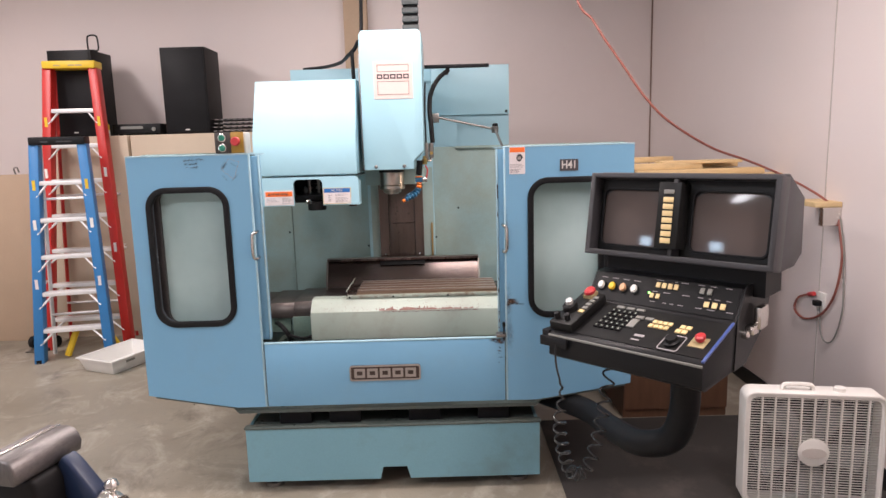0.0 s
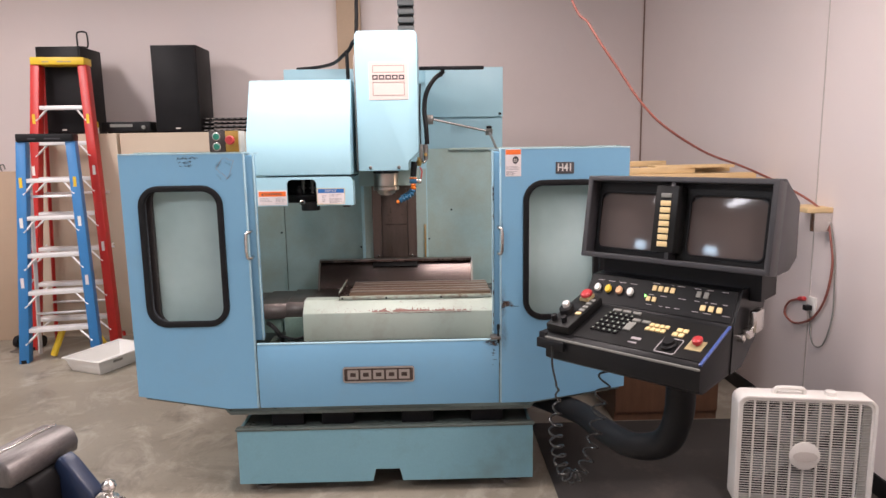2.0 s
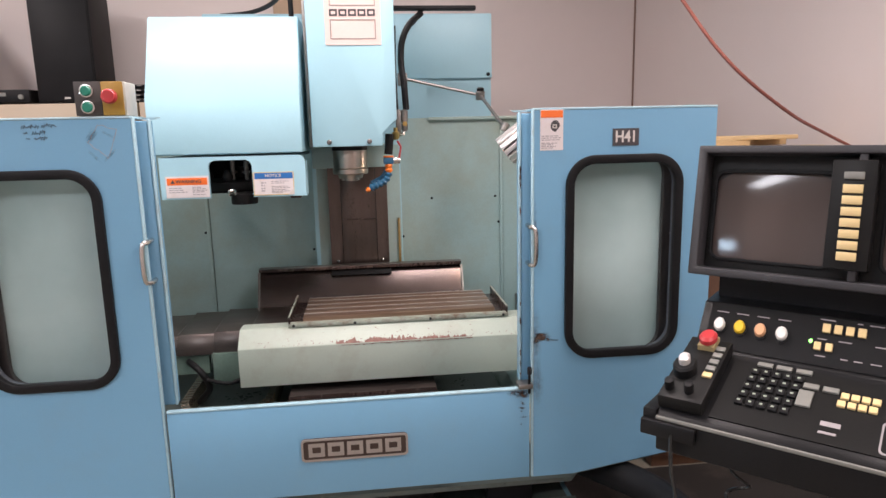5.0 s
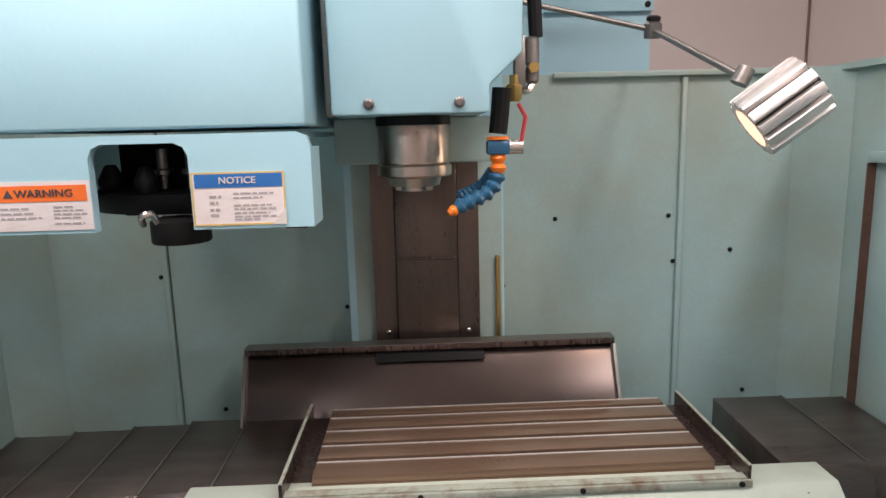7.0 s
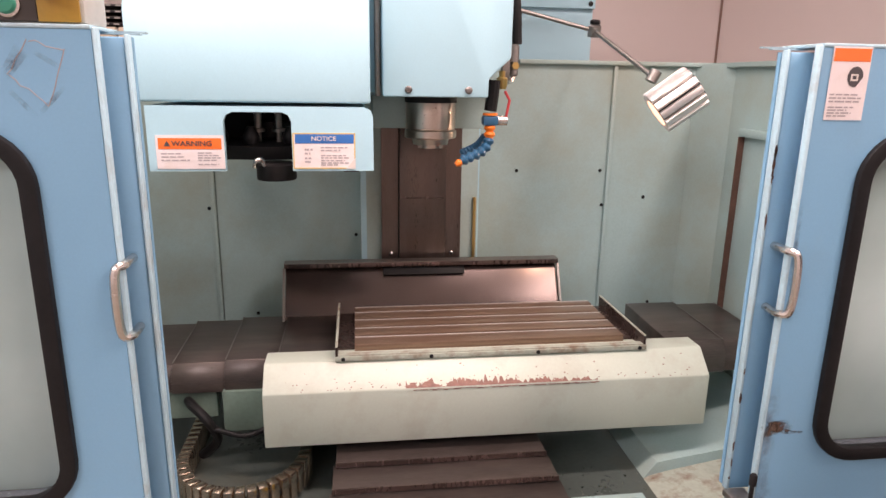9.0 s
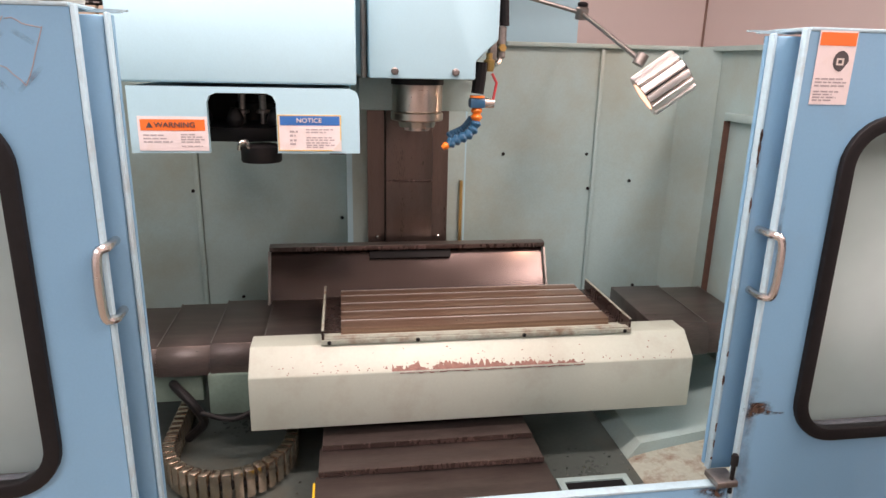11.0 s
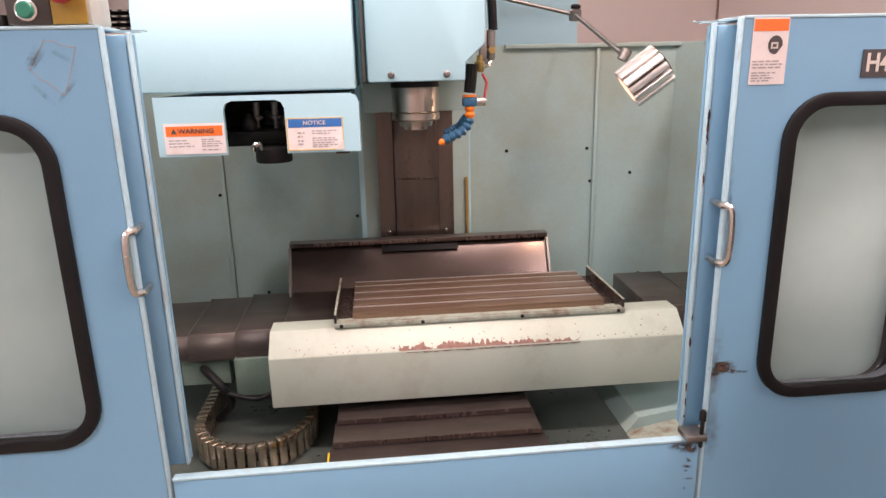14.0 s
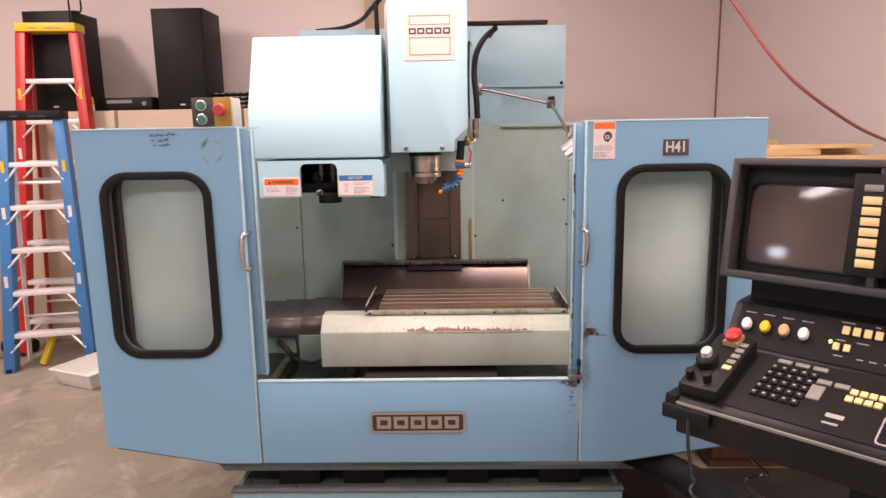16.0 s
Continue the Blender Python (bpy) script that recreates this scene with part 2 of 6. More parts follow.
GREENPL = surface("green_button_plastic", (0.02, 0.22, 0.15), 0.3, vary=0.1)
ORANGE = surface("orange_plastic", (0.85, 0.20, 0.02), 0.35, vary=0.06)
HOSEBLUE = surface("blue_hose_plastic", (0.02, 0.10, 0.19), 0.35, vary=0.1)
BRASS = surface("brass", (0.55, 0.38, 0.14), 0.35, 0.9, vary=0.1)
HOSERED = surface("red_brown_air_hose", (0.26, 0.08, 0.06), 0.5, vary=0.1)
STICKER = surface("white_sticker", (0.74, 0.68, 0.68), 0.5, vary=0.03, big=20, fine=120, dirt=(0.5, 0.38, 0.24), dirt_amount=0.4, dirt_scale=14)
STICKORANGE = surface("orange_sticker_ink", (0.85, 0.17, 0.03), 0.5, vary=0.04)
STICKBLUE = surface("blue_sticker_ink", (0.02, 0.14, 0.42), 0.5, vary=0.05)
INK = surface("dark_ink", (0.06, 0.055, 0.06), 0.6, vary=0.1)
GREYINK = surface("faded_grey_ink", (0.36, 0.33, 0.34), 0.6, vary=0.1)
PALE = surface("pale_letter_paint", (0.62, 0.58, 0.54), 0.5, vary=0.05)
BADGE = surface("brushed_badge", (0.36, 0.32, 0.29), 0.4, 0.3, vary=0.08, big=9, fine=120)
BADGEDARK = surface("badge_brown_ground", (0.05, 0.03, 0.024), 0.5, vary=0.1)
PINKPLATE = surface("pinkish_name_plate", (0.72, 0.56, 0.52), 0.4, vary=0.04)
BLUEVISE = surface("navy_vise_enamel", (0.018, 0.032, 0.075), 0.35, vary=0.15, big=9, fine=90)
LAMPON = glow("lit_halogen_glass", (1.0, 0.55, 0.38), 1.6)
LEDGREEN = glow("lit_green_led", (0.3, 1.0, 0.2), 3.0)


def frosted(name):
    m, tree, bsdf = principled(name)
    nodes, links = tree.nodes, tree.links
    tex = nodes.new("ShaderNodeTexNoise")
    tex.inputs["Scale"].default_value, tex.inputs["Detail"].default_value = 2.2, 6
    coords = nodes.new("ShaderNodeTexCoord")
    links.new(coords.outputs["Object"], tex.inputs["Vector"])
    ramp = nodes.new("ShaderNodeValToRGB")
    ramp.color_ramp.elements[0].position, ramp.color_ramp.elements[1].position = 0.32, 0.68
    ramp.color_ramp.elements[0].color, ramp.color_ramp.elements[1].color = (0.38, 0.49, 0.48, 1), (0.62, 0.73, 0.72, 1)
    links.new(tex.outputs[0], ramp.inputs[0])
    links.new(ramp.outputs[0], bsdf.inputs["Base Color"])
    bsdf.inputs["Transmission Weight"].default_value = 0.45
    bsdf.inputs["Roughness"].default_value = 0.35
    bsdf.inputs["IOR"].default_value = 1.3
    return m


FROST = frosted("scuffed_polycarbonate")
SCREEN, _t, _b = principled("crt_glass_room_reflection")
# the brownish base colour stands in for the room mirrored in the glass
_b.inputs["Base Color"].default_value = (0.115, 0.092, 0.085, 1)
_b.inputs["Roughness"].default_value = 0.09
_b.inputs["Specular IOR Level"].default_value = 0.35


# ---- mesh helpers ----
def box(bm, x0, x1, y0, y1, z0, z1, bevel=0.0, seg=2):
    made = bmesh.ops.create_cube(bm, size=1, matrix=Matrix.Translation(((x0 + x1) / 2, (y0 + y1) / 2, (z0 + z1) / 2)) @ Matrix.Diagonal((x1 - x0, y1 - y0, z1 - z0, 1)))
    if bevel:
        edges = {e for v in made["verts"] for e in v.link_edges}
        bmesh.ops.bevel(bm, geom=list(edges), offset=bevel, segments=seg, profile=0.5, affect="EDGES")
    return bm


def prism(bm, outline, a0, a1, axis="y"):
    """Outline in two coordinates, pushed along the third: axis y takes (x, z), x takes (y, z), z takes (x, y)."""
    def at(p, a):
        return {"y": (p[0], a, p[1]), "x": (a, p[0], p[1]), "z": (p[0], p[1], a)}[axis]
    lo = [bm.verts.new(at(p, a0)) for p in outline]
    hi = [bm.verts.new(at(p, a1)) for p in outline]
    n = len(outline)
    bm.faces.new(lo)
    bm.faces.new(hi[::-1])
    for i in range(n):
        bm.faces.new((lo[i], hi[i], hi[(i + 1) % n], lo[(i + 1) % n]))
    bmesh.ops.recalc_face_normals(bm, faces=bm.faces)
    return bm


def rounded(x0, x1, z0, z1, r, seg=8):
    pts = []
    for cx, cz, a in ((x1 - r, z1 - r, 0), (x0 + r, z1 - r, 90), (x0 + r, z0 + r, 180), (x1 - r, z0 + r, 270)):
        for i in range(seg + 1):
            t = radians(a + 90 * i / seg)
            pts.append((cx + r * math.cos(t), cz + r * math.sin(t)))
    return pts


def ring(bm, outer, inner, y0, y1):
    """A frame between two outlines of the same length, from y0 to y1."""
    n = len(outer)
    sets = [[bm.verts.new((p[0], y, p[1])) for p in o] for o, y in ((outer, y0), (inner, y0), (inner, y1), (outer, y1))]
    for i in range(n):
        j = (i + 1) % n
        for k in range(4):
            a, b = sets[k], sets[(k + 1) % 4]
            bm.faces.new((a[i], a[j], b[j], b[i]))
    bmesh.ops.recalc_face_normals(bm, faces=bm.faces)
    return bm


def plate_with_hole(bm, outer, hole, y0, y1):
    """A plate, convex outline of (x, z), with a hole, between y0 and y1."""
    cx, cz = sum(p[0] for p in hole) / len(hole), sum(p[1] for p in hole) / len(hole)

    def out_at(px, pz):
        dx, dz, best = px - cx, pz - cz, None
        for i in range(len(outer)):
            (ax, az), (bx, bz) = outer[i], outer[(i + 1) % len(outer)]
            ex, ez = bx - ax, bz - az
            det = dx * -ez + ex * dz
            if abs(det) > 1e-12:
                t = ((ax - cx) * -ez + ex * (az - cz)) / det
                s = (dx * (az - cz) - dz * (ax - cx)) / det
                if t > 0 and -1e-6 <= s <= 1 + 1e-6 and (best is None or t < best):
                    best = t
        return (cx + dx * best, cz + dz * best)
    marks = [(p, out_at(*p)) for p in hole]
    for corner in outer:
        dx, dz = corner[0] - cx, corner[1] - cz
        a = math.atan2(dz, dx)
        i = min(range(len(marks)), key=lambda k: abs((math.atan2(marks[k][0][1] - cz, marks[k][0][0] - cx) - a + math.pi) % (2 * math.pi) - math.pi))
        marks[i] = (marks[i][0], corner)
    return ring(bm, [m[1] for m in marks], [m[0] for m in marks], y0, y1)


def rod(bm, path, radius, seg=10, closed=False):
    """A tube along a list of points, with capped ends."""
    pts = [Vector(p) for p in path]
    rings, up = [], None
    for i, p in enumerate(pts):
        d = (pts[min(i + 1, len(pts) - 1)] - pts[max(i - 1, 0)]).normalized()
        if up is None:
            up = Vector((0, 0, 1)) if abs(d.z) < 0.9 else Vector((1, 0, 0))
        side = d.cross(up).normalized()
        up = side.cross(d).normalized()
        r = radius[i] if isinstance(radius, (list, tuple)) else radius
        rings.append([bm.verts.new(p + side * math.cos(2 * math.pi * k / seg) * r + up * math.sin(2 * math.pi * k / seg) * r) for k in range(seg)])
    for a, b in zip(rings, rings[1:]):
        for k in range(seg):
            bm.faces.new((a[k], a[(k + 1) % seg], b[(k + 1) % seg], b[k]))
    bm.faces.new(rings[0][::-1])
    bm.faces.new(rings[-1])
    bmesh.ops.recalc_face_normals(bm, faces=bm.faces)
    return bm


def smooth(points, n=8):
    """A Catmull-Rom line through points."""
    p = [Vector(q) for q in points]
    p = [2 * p[0] - p[1]] + p + [2 * p[-1] - p[-2]]
    out = []
    for i in range(1, len(p) - 2):
        for k in range(n):
            t = k / n
            out.append(0.5 * (2 * p[i] + (p[i + 1] - p[i - 1]) * t + (2 * p[i - 1] - 5 * p[i] + 4 * p[i + 1] - p[i + 2]) * t * t + (3 * p[i] - p[i - 1] - 3 * p[i + 1] + p[i + 2]) * t ** 3))
    out.append(p[-2])
    return out


def lathe(bm, profile, centre, axis=(0, 0, 1), seg=24):
    """Radii and heights, turned about an axis."""
    q = Vector((0, 0, 1)).rotation_difference(Vector(axis).normalized())
    rows = [[bm.verts.new(Vector(centre) + q @ Vector((r * math.cos(2 * math.pi * k / seg), r * math.sin(2 * math.pi * k / seg), h))) for k in range(seg)] for r, h in profile]
    for a, b in zip(rows, rows[1:]):
        for k in range(seg):
            bm.faces.new((a[k], a[(k + 1) % seg], b[(k + 1) % seg], b[k]))
    bm.faces.new(rows[0][::-1])
    bm.faces.new(rows[-1])
    bmesh.ops.recalc_face_normals(bm, faces=bm.faces)
    return bm


def bevelled(bm, width, seg=2, angle=0.6):
    edges = [e for e in bm.edges if len(e.link_faces) == 2 and e.calc_face_angle() > angle]
    bmesh.ops.bevel(bm, geom=edges, offset=width, segments=seg, profile=0.5, affect="EDGES")
    return bm


def link_mesh(name, bm, material, shade=True):
    me = bpy.data.meshes.new(name)
    bm.to_mesh(me)
    bm.free()
    me.materials.append(material)
    if shade:
        me.shade_smooth()
        me.set_sharp_from_angle(angle=radians(35))
    return new(name, me)


def part(name, bm, material, parent, label=""):
    ob = link_mesh(name, bm, material)
    ob.parent = parent
    return tagged(ob, label=label) if label else ob


def piece(name, ob, parent, m=None):
    """Another object on the mesh of ob."""
    c = new(name, ob.data)
    c.parent = parent
    if m is not None:
        c.matrix_basis = m
    return c


def thing(name, label, category, m=None, group=""):
    ob = new(name)
    ob.empty_display_size = 0.1
    if m is not None:
        ob.matrix_world = m
    return tagged(ob, label=label, category=category, group=group)


def structure(name, bm, material, label, category):
    return tagged(link_mesh(name, bm, material), label=label, category=category, kind="structure")


def B():
    return bmesh.new()


def lettering(name, text, size, material, parent, m, depth=0.0008, wide=1.0, bold=0.012):
    """Words in the built-in font, as a mesh."""
    cu = bpy.data.curves.new(name, "FONT")
    cu.body, cu.size, cu.align_x, cu.align_y, cu.extrude, cu.offset = text, size, "CENTER", "CENTER", depth, size * bold
    tmp = new(name + "_curve", cu)
    me = bpy.data.meshes.new_from_object(tmp.evaluated_get(bpy.context.evaluated_depsgraph_get()))
    bpy.data.objects.remove(tmp)
    me.materials.clear()
    me.materials.append(material)
    ob = new(name, me)
    ob.parent = parent
    ob.matrix_basis = m @ Matrix.Diagonal((wide, 1, 1, 1))
    return ob


def bars(name, parent, material, x0, x1, y, rows, h, seed=0):
    """Lines of writing too small to read, as bars on a face that looks along -y."""
    rnd, bm = random.Random(seed), B()
    for z, share in rows:
        x, end = x0, x0 + (x1 - x0) * share
        while x < end:
            w = rnd.uniform(0.006, 0.018)
            box(bm, x, min(end, x + w), y - 0.0006, y, z, z + h)
            x += w + 0.003
    return part(name, bm, material, parent)


# ---- structure ----
structure("floor", box(B(), -5.75, 2.55, -5.75, 3.7, -0.12, 0), CONCRETE, "stained worn grey-brown concrete workshop floor", "floor")
structure("wall_north", box(B(), -5.6, 2.55, 3.55, 3.7, 0, 3.7), WALL, "plain off-white painted wall board behind the machine", "wall")
structure("wall_east", box(B(), 2.40, 2.55, -5.6, 3.55, 0, 3.7), WALL, "plain off-white painted wall board with a vertical seam", "wall")
bm = B()
for ya, yb, za, zb in ((-5.6, -3.8, 0, 3.7), (-3.1, 3.7, 0, 3.7), (-3.8, -3.1, 0, 1.1), (-3.8, -3.1, 1.6, 3.7)):
    box(bm, -5.75, -5.6, ya, yb, za, zb)
structure("wall_west", bm, WALL, "plain off-white painted workshop wall with a small window", "wall")
win = new("window_1")
tagged(win, label="small bright daylight window in a white frame", category="window", kind="structure")
part("pane", box(B(), -5.72, -5.71, -3.78, -3.12, 1.12, 1.58), glow("overcast_daylight", (0.62, 0.80, 1.0), 26.0), win)
part("window_frame", ring(B(), [(0, 0), (0.7, 0), (0.7, 0.5), (0, 0.5)], [(0.04, 0.04), (0.66, 0.04), (0.66, 0.46), (0.04, 0.46)], 0, 0.1), WHITEPL, win).matrix_basis = pose(-5.60, -3.8, 1.1, 0, 0, 90)
structure("wall_south", box(B(), -5.6, 2.55, -5.75, -5.6, 0, 3.7), WALL, "plain off-white painted workshop wall", "wall")
structure("ceiling", box(B(), -5.75, 2.55, -5.75, 3.7, 3.7, 3.85), CEILING, "plain white board ceiling", "ceiling")
structure("baseboard", box(B(), 2.385, 2.40, -5.6, 3.55, 0, 0.1, 0.003), BLACK, "black rubber cove base along the wall", "baseboard")
bm = B()
for yy in (0.50, -0.72, -1.94):
    box(bm, 2.397, 2.402, yy - 0.004, yy + 0.004, 0.1, 3.7)
structure("trim", bm, surface("wall_seam", (0.48, 0.43, 0.4), 0.7), "thin vertical seams between wall boards", "trim")
bm = B()
box(bm, 2.388, 2.399, 3.538, 3.55, 0, 3.7)
structure("trim", bm, surface("corner_seam", (0.25, 0.16, 0.13), 0.7), "dark corner joint between the wall boards", "trim")
structure("trim", box(B(), -0.60, -0.375, 3.45, 3.55, 0, 3.7, 0.006), CARD, "tan painted wooden post against the wall", "post")

# ---- the machining centre ----
machine = thing("machining_center", "pale blue enclosed vertical machining center with open doors, standing on concrete", "milling machine")


def sub(name, bm, material, parent, label=""):
    return part(name, bm, material, parent, label)


# base, feet and pedestal
bm = B()
prism(bm, [(-0.705, 0.055), (-0.045, 0.055), (-0.03, 0.118), (0.09, 0.118), (0.105, 0.055), (0.752, 0.055), (0.752, 0.33), (-0.705, 0.33)], -0.012, 0.0)
for x0, x1 in ((-0.705, -0.69), (0.737, 0.752)):
    box(bm, x0, x1, 0.001, 1.45, 0.055, 0.33)
base = part("base", bm, TEALBASE, machine, "teal sheet metal coolant base with a notch")
sub("rim", bevelled(box(B(), -0.712, 0.759, -0.018, 0.03, 0.331, 0.343), 0.004), PAN, base, "dark oily rim of the base")
sub("deck", box(B(), -0.70, 0.747, 0.031, 1.45, 0.30, 0.325), PAN, base, "dark oily tray deck")
for fx in (-0.6, 0.65):
    for fy in (0.08, 1.3):
        part("levelling_foot", lathe(B(), [(0.05, 0), (0.05, 0.02), (0.018, 0.03), (0.018, 0.3)], (fx, fy, 0.0)), DULLSTEEL, machine)
for y0, y1 in ((0.06, 0.12), (1.2, 1.3)):
    for x0 in (-0.55, -0.3, 0.1, 0.45):
        part("bearer", box(B(), x0, x0 + 0.16, y0, y1, 0.3255, 0.402, 0.004), BLACK, machine)
part("underframe", box(B(), -0.68, 0.68, 0.25, 1.35, 0.326, 0.40), BLACK, machine)

# front panel below the opening
front = part("front_panel", bevelled(box(B(), -0.586, 0.586, 0.0, 0.02, 0.445, 0.763), 0.003), BLUE, machine, "light blue sheet metal front panel with nameplate")
sub("sill", bevelled(box(B(), -0.586, 0.586, -0.003, 0.019, 0.7635, 0.770), 0.002), EDGE, front, "worn pale top edge")
badge = sub("nameplate", prism(B(), rounded(-0.176, 0.172, 0.567, 0.645, 0.014), -0.006, 0.0), BADGEDARK, front, "brown nameplate with a raised pale border and blocks")
sub("border", ring(B(), rounded(-0.176, 0.172, 0.567, 0.645, 0.014), rounded(-0.169, 0.165, 0.574, 0.638, 0.009), -0.009, -0.006), BADGE, front)
# plain raised blocks where the maker's mark stands
def mark_blocks(parent, material, x0, x1, z0, z1, y, t=0.003):
    w = (x1 - x0) / 5
    k = min(w, z1 - z0) * 0.27
    for i in range(5):
        a, c = x0 + i * w + w * 0.08, x0 + (i + 1) * w - w * 0.08
        sub("raised_block", ring(B(), [(a, z0), (c, z0), (c, z1), (a, z1)], [(a + k, z0 + k), (c - k, z0 + k), (c - k, z1 - k), (a + k, z1 - k)], y - t, y), material, parent)


mark_blocks(front, BADGE, -0.158, 0.154, 0.583, 0.629, -0.006)

# the two fixed side panels with their windows
WIN = (0.714, 1.082, 0.874, 1.525)


def side_panel(s, blue, lab):
    X = 1.202 if s > 0 else 1.170
    def mx(pts):
        return [(s * p[0], p[1]) for p in (pts if s > 0 else pts[::-1])]
    outline = mx([(0.60, 0.445), (0.74, 0.445), (X, 0.518), (X, 1.679), (0.60, 1.679)])
    x0, x1 = sorted((s * WIN[0], s * WIN[1]))
    bm = plate_with_hole(B(), outline, rounded(x0, x1, WIN[2], WIN[3], 0.085), 0.0, 0.018)
    p = part("side_panel", bm, blue, machine, lab)
    a, b = sorted((s * 0.5915, s * 0.5995))
    sub("edge_strip", bevelled(box(B(), a, b, -0.002, 0.014, 0.445, 1.683), 0.003), EDGE, p, "pale worn folded edge")
    bm = box(B(), *sorted((s * 0.60, s * X)), -0.002, 0.12, 1.6795, 1.686)
    sub("top_edge", bevelled(bm, 0.002), EDGE, p)
    sub("outer_flange", bevelled(box(B(), *sorted((s * (X - 0.003), s * (X + 0.002))), 0.0185, 1.40, 0.518, 1.679), 0.003), BLUE, p)
    sub("window_gasket", bevelled(ring(B(), rounded(x0 - 0.012, x1 + 0.012, WIN[2] - 0.012, WIN[3] + 0.012, 0.097), rounded(x0 + 0.016, x1 - 0.016, WIN[2] + 0.016, WIN[3] - 0.016, 0.069), -0.012, 0.010), 0.004), BLACK, p, "black rubber window gasket")
    sub("window_liner", bevelled(ring(B(), rounded(x0 - 0.004, x1 + 0.004, WIN[2] - 0.004, WIN[3] + 0.004, 0.088), rounded(x0 + 0.006, x1 - 0.006, WIN[2] + 0.006, WIN[3] - 0.006, 0.079), 0.0185, 0.043), 0.003), LINER, p, "glossy grey rubber lining of the opening")
    return p


panel_l = side_panel(-1, BLUE, "light blue side panel with handwriting and a window")
panel_r = side_panel(1, BLUE, "light blue side panel with stickers and a window")

# sliding doors, pushed open behind the panels
def sliding_door(s):
    e = 0.560
    a, b = sorted((s * e, s * 1.14))
    x0, x1 = sorted((s * 0.668, s * 1.068))
    bm = plate_with_hole(B(), [(a, 0.78), (b, 0.78), (b, 1.672), (a, 1.672)], rounded(x0, x1, 0.85, 1.545, 0.08), 0.058, 0.068)
    d = part("sliding_door", bm, BLUE, machine, "blue sliding door pushed open with a scuffed window")
    sub("door_post", bevelled(box(B(), *sorted((s * (e + 0.008), s * 0.64)), 0.044, 0.0575, 0.775, 1.672), 0.004), BLUE, d)
    sub("door_edge", bevelled(box(B(), *sorted((s * e, s * (e + 0.0075))), 0.040, 0.0575, 0.775, 1.676), 0.003), EDGE, d, "chipped pale door edge")
    sub("door_gasket", bevelled(ring(B(), rounded(x0 - 0.012, x1 + 0.012, 0.838, 1.557, 0.09), rounded(x0 + 0.018, x1 - 0.018, 0.868, 1.527, 0.06), 0.045, 0.074), 0.004), GASKET, d, "black rubber window gasket")
    pane = sub("pane", prism(B(), rounded(x0 + 0.01, x1 - 0.01, 0.86, 1.535, 0.07), 0.061, 0.065), FROST, d, "scuffed translucent window pane")
    pane.visible_shadow = False
    hx = s * 0.588
    path = [(hx, 0.04, 1.314), (hx, -0.003, 1.314), (hx + s * 0.012, -0.018, 1.300), (hx + s * 0.012, -0.018, 1.204), (hx, -0.003, 1.190), (hx, 0.04, 1.190)]
    sub("handle", rod(B(), smooth(path, 5), 0.008), STEEL, d, "bright bent steel pull handle")
    return d


sliding_door(-1)
door_r = sliding_door(1)
def flakes(spots, y, seed):
    """Thin ragged flakes lying on a face that looks along -y: (x, z, width, height)."""
    rnd, bm = random.Random(seed), B()
    for x, z, w, h in spots:
        n = 7
        ring_ = [bm.verts.new((x + w * 0.5 * math.cos(k * 6.283 / n) * rnd.uniform(0.3, 1.0), y, z + h * 0.5 * math.sin(k * 6.283 / n) * rnd.uniform(0.3, 1.0))) for k in range(n)]
        bm.faces.new(ring_)
    return bm


rnd = random.Random(7)
bm = flakes([(0.564, rnd.choice((rnd.uniform(0.79, 0.95), rnd.uniform(0.98, 1.12), rnd.uniform(1.25, 1.6))), 0.007, rnd.uniform(0.01, 0.05)) for i in range(16)], 0.0395, 7)
tagged(sub("chipped_paint", bm, RUST, door_r, "rust showing through chipped paint"), kind="stuff")
GRIME = stain_film("brown_grime_film", (0.085, 0.052, 0.036), 1.9)
HAZE = stain_film("faint_brown_haze", (0.12, 0.09, 0.07), 0.55)
SCUFF = stain_film("faint_grey_scuff", (0.10, 0.10, 0.11), 0.55)
film = 0.0


def stroke(parent, material, a, b, w, label="brown grime rubbed into the paint", y=-0.0012):
    """A thin film drawn from a to b, points (x, z) on a face that looks along -y."""
    global film
    film += 0.0001
    a, b = Vector((a[0], y - film, a[1])), Vector((b[0], y - film, b[1]))
    n = (b - a).cross(Vector((0, 1, 0))).normalized() * w / 2
    bm = B()
    bm.faces.new([bm.verts.new(v) for v in (a - n, b - n, b + n, a + n)])
    tagged(sub("grime_patch", bm, material, parent, label), kind="stuff")


for a, b, w in (((0.590, 0.952), (0.660, 0.938), 0.022), ((0.598, 0.950), (0.652, 0.957), 0.012), ((0.600, 0.944), (0.668, 0.928), 0.010), ((0.655, 0.932), (0.685, 0.930), 0.006), ((0.592, 0.935), (0.630, 0.945), 0.030)):
    stroke(panel_r, GRIME, a, b, w)
stroke(panel_r, HAZE, (0.606, 0.80), (0.606, 1.06), 0.045)
stroke(panel_r, HAZE, (0.612, 0.70), (0.612, 0.86), 0.05)
stroke(panel_r, SCUFF, (0.603, 1.19), (0.603, 1.42), 0.012)
for a, b, w in (((0.505, 0.757), (0.585, 0.752), 0.022), ((0.530, 0.750), (0.590, 0.742), 0.02)):
    stroke(front, GRIME, a, b, w, "brown grime under the sill")
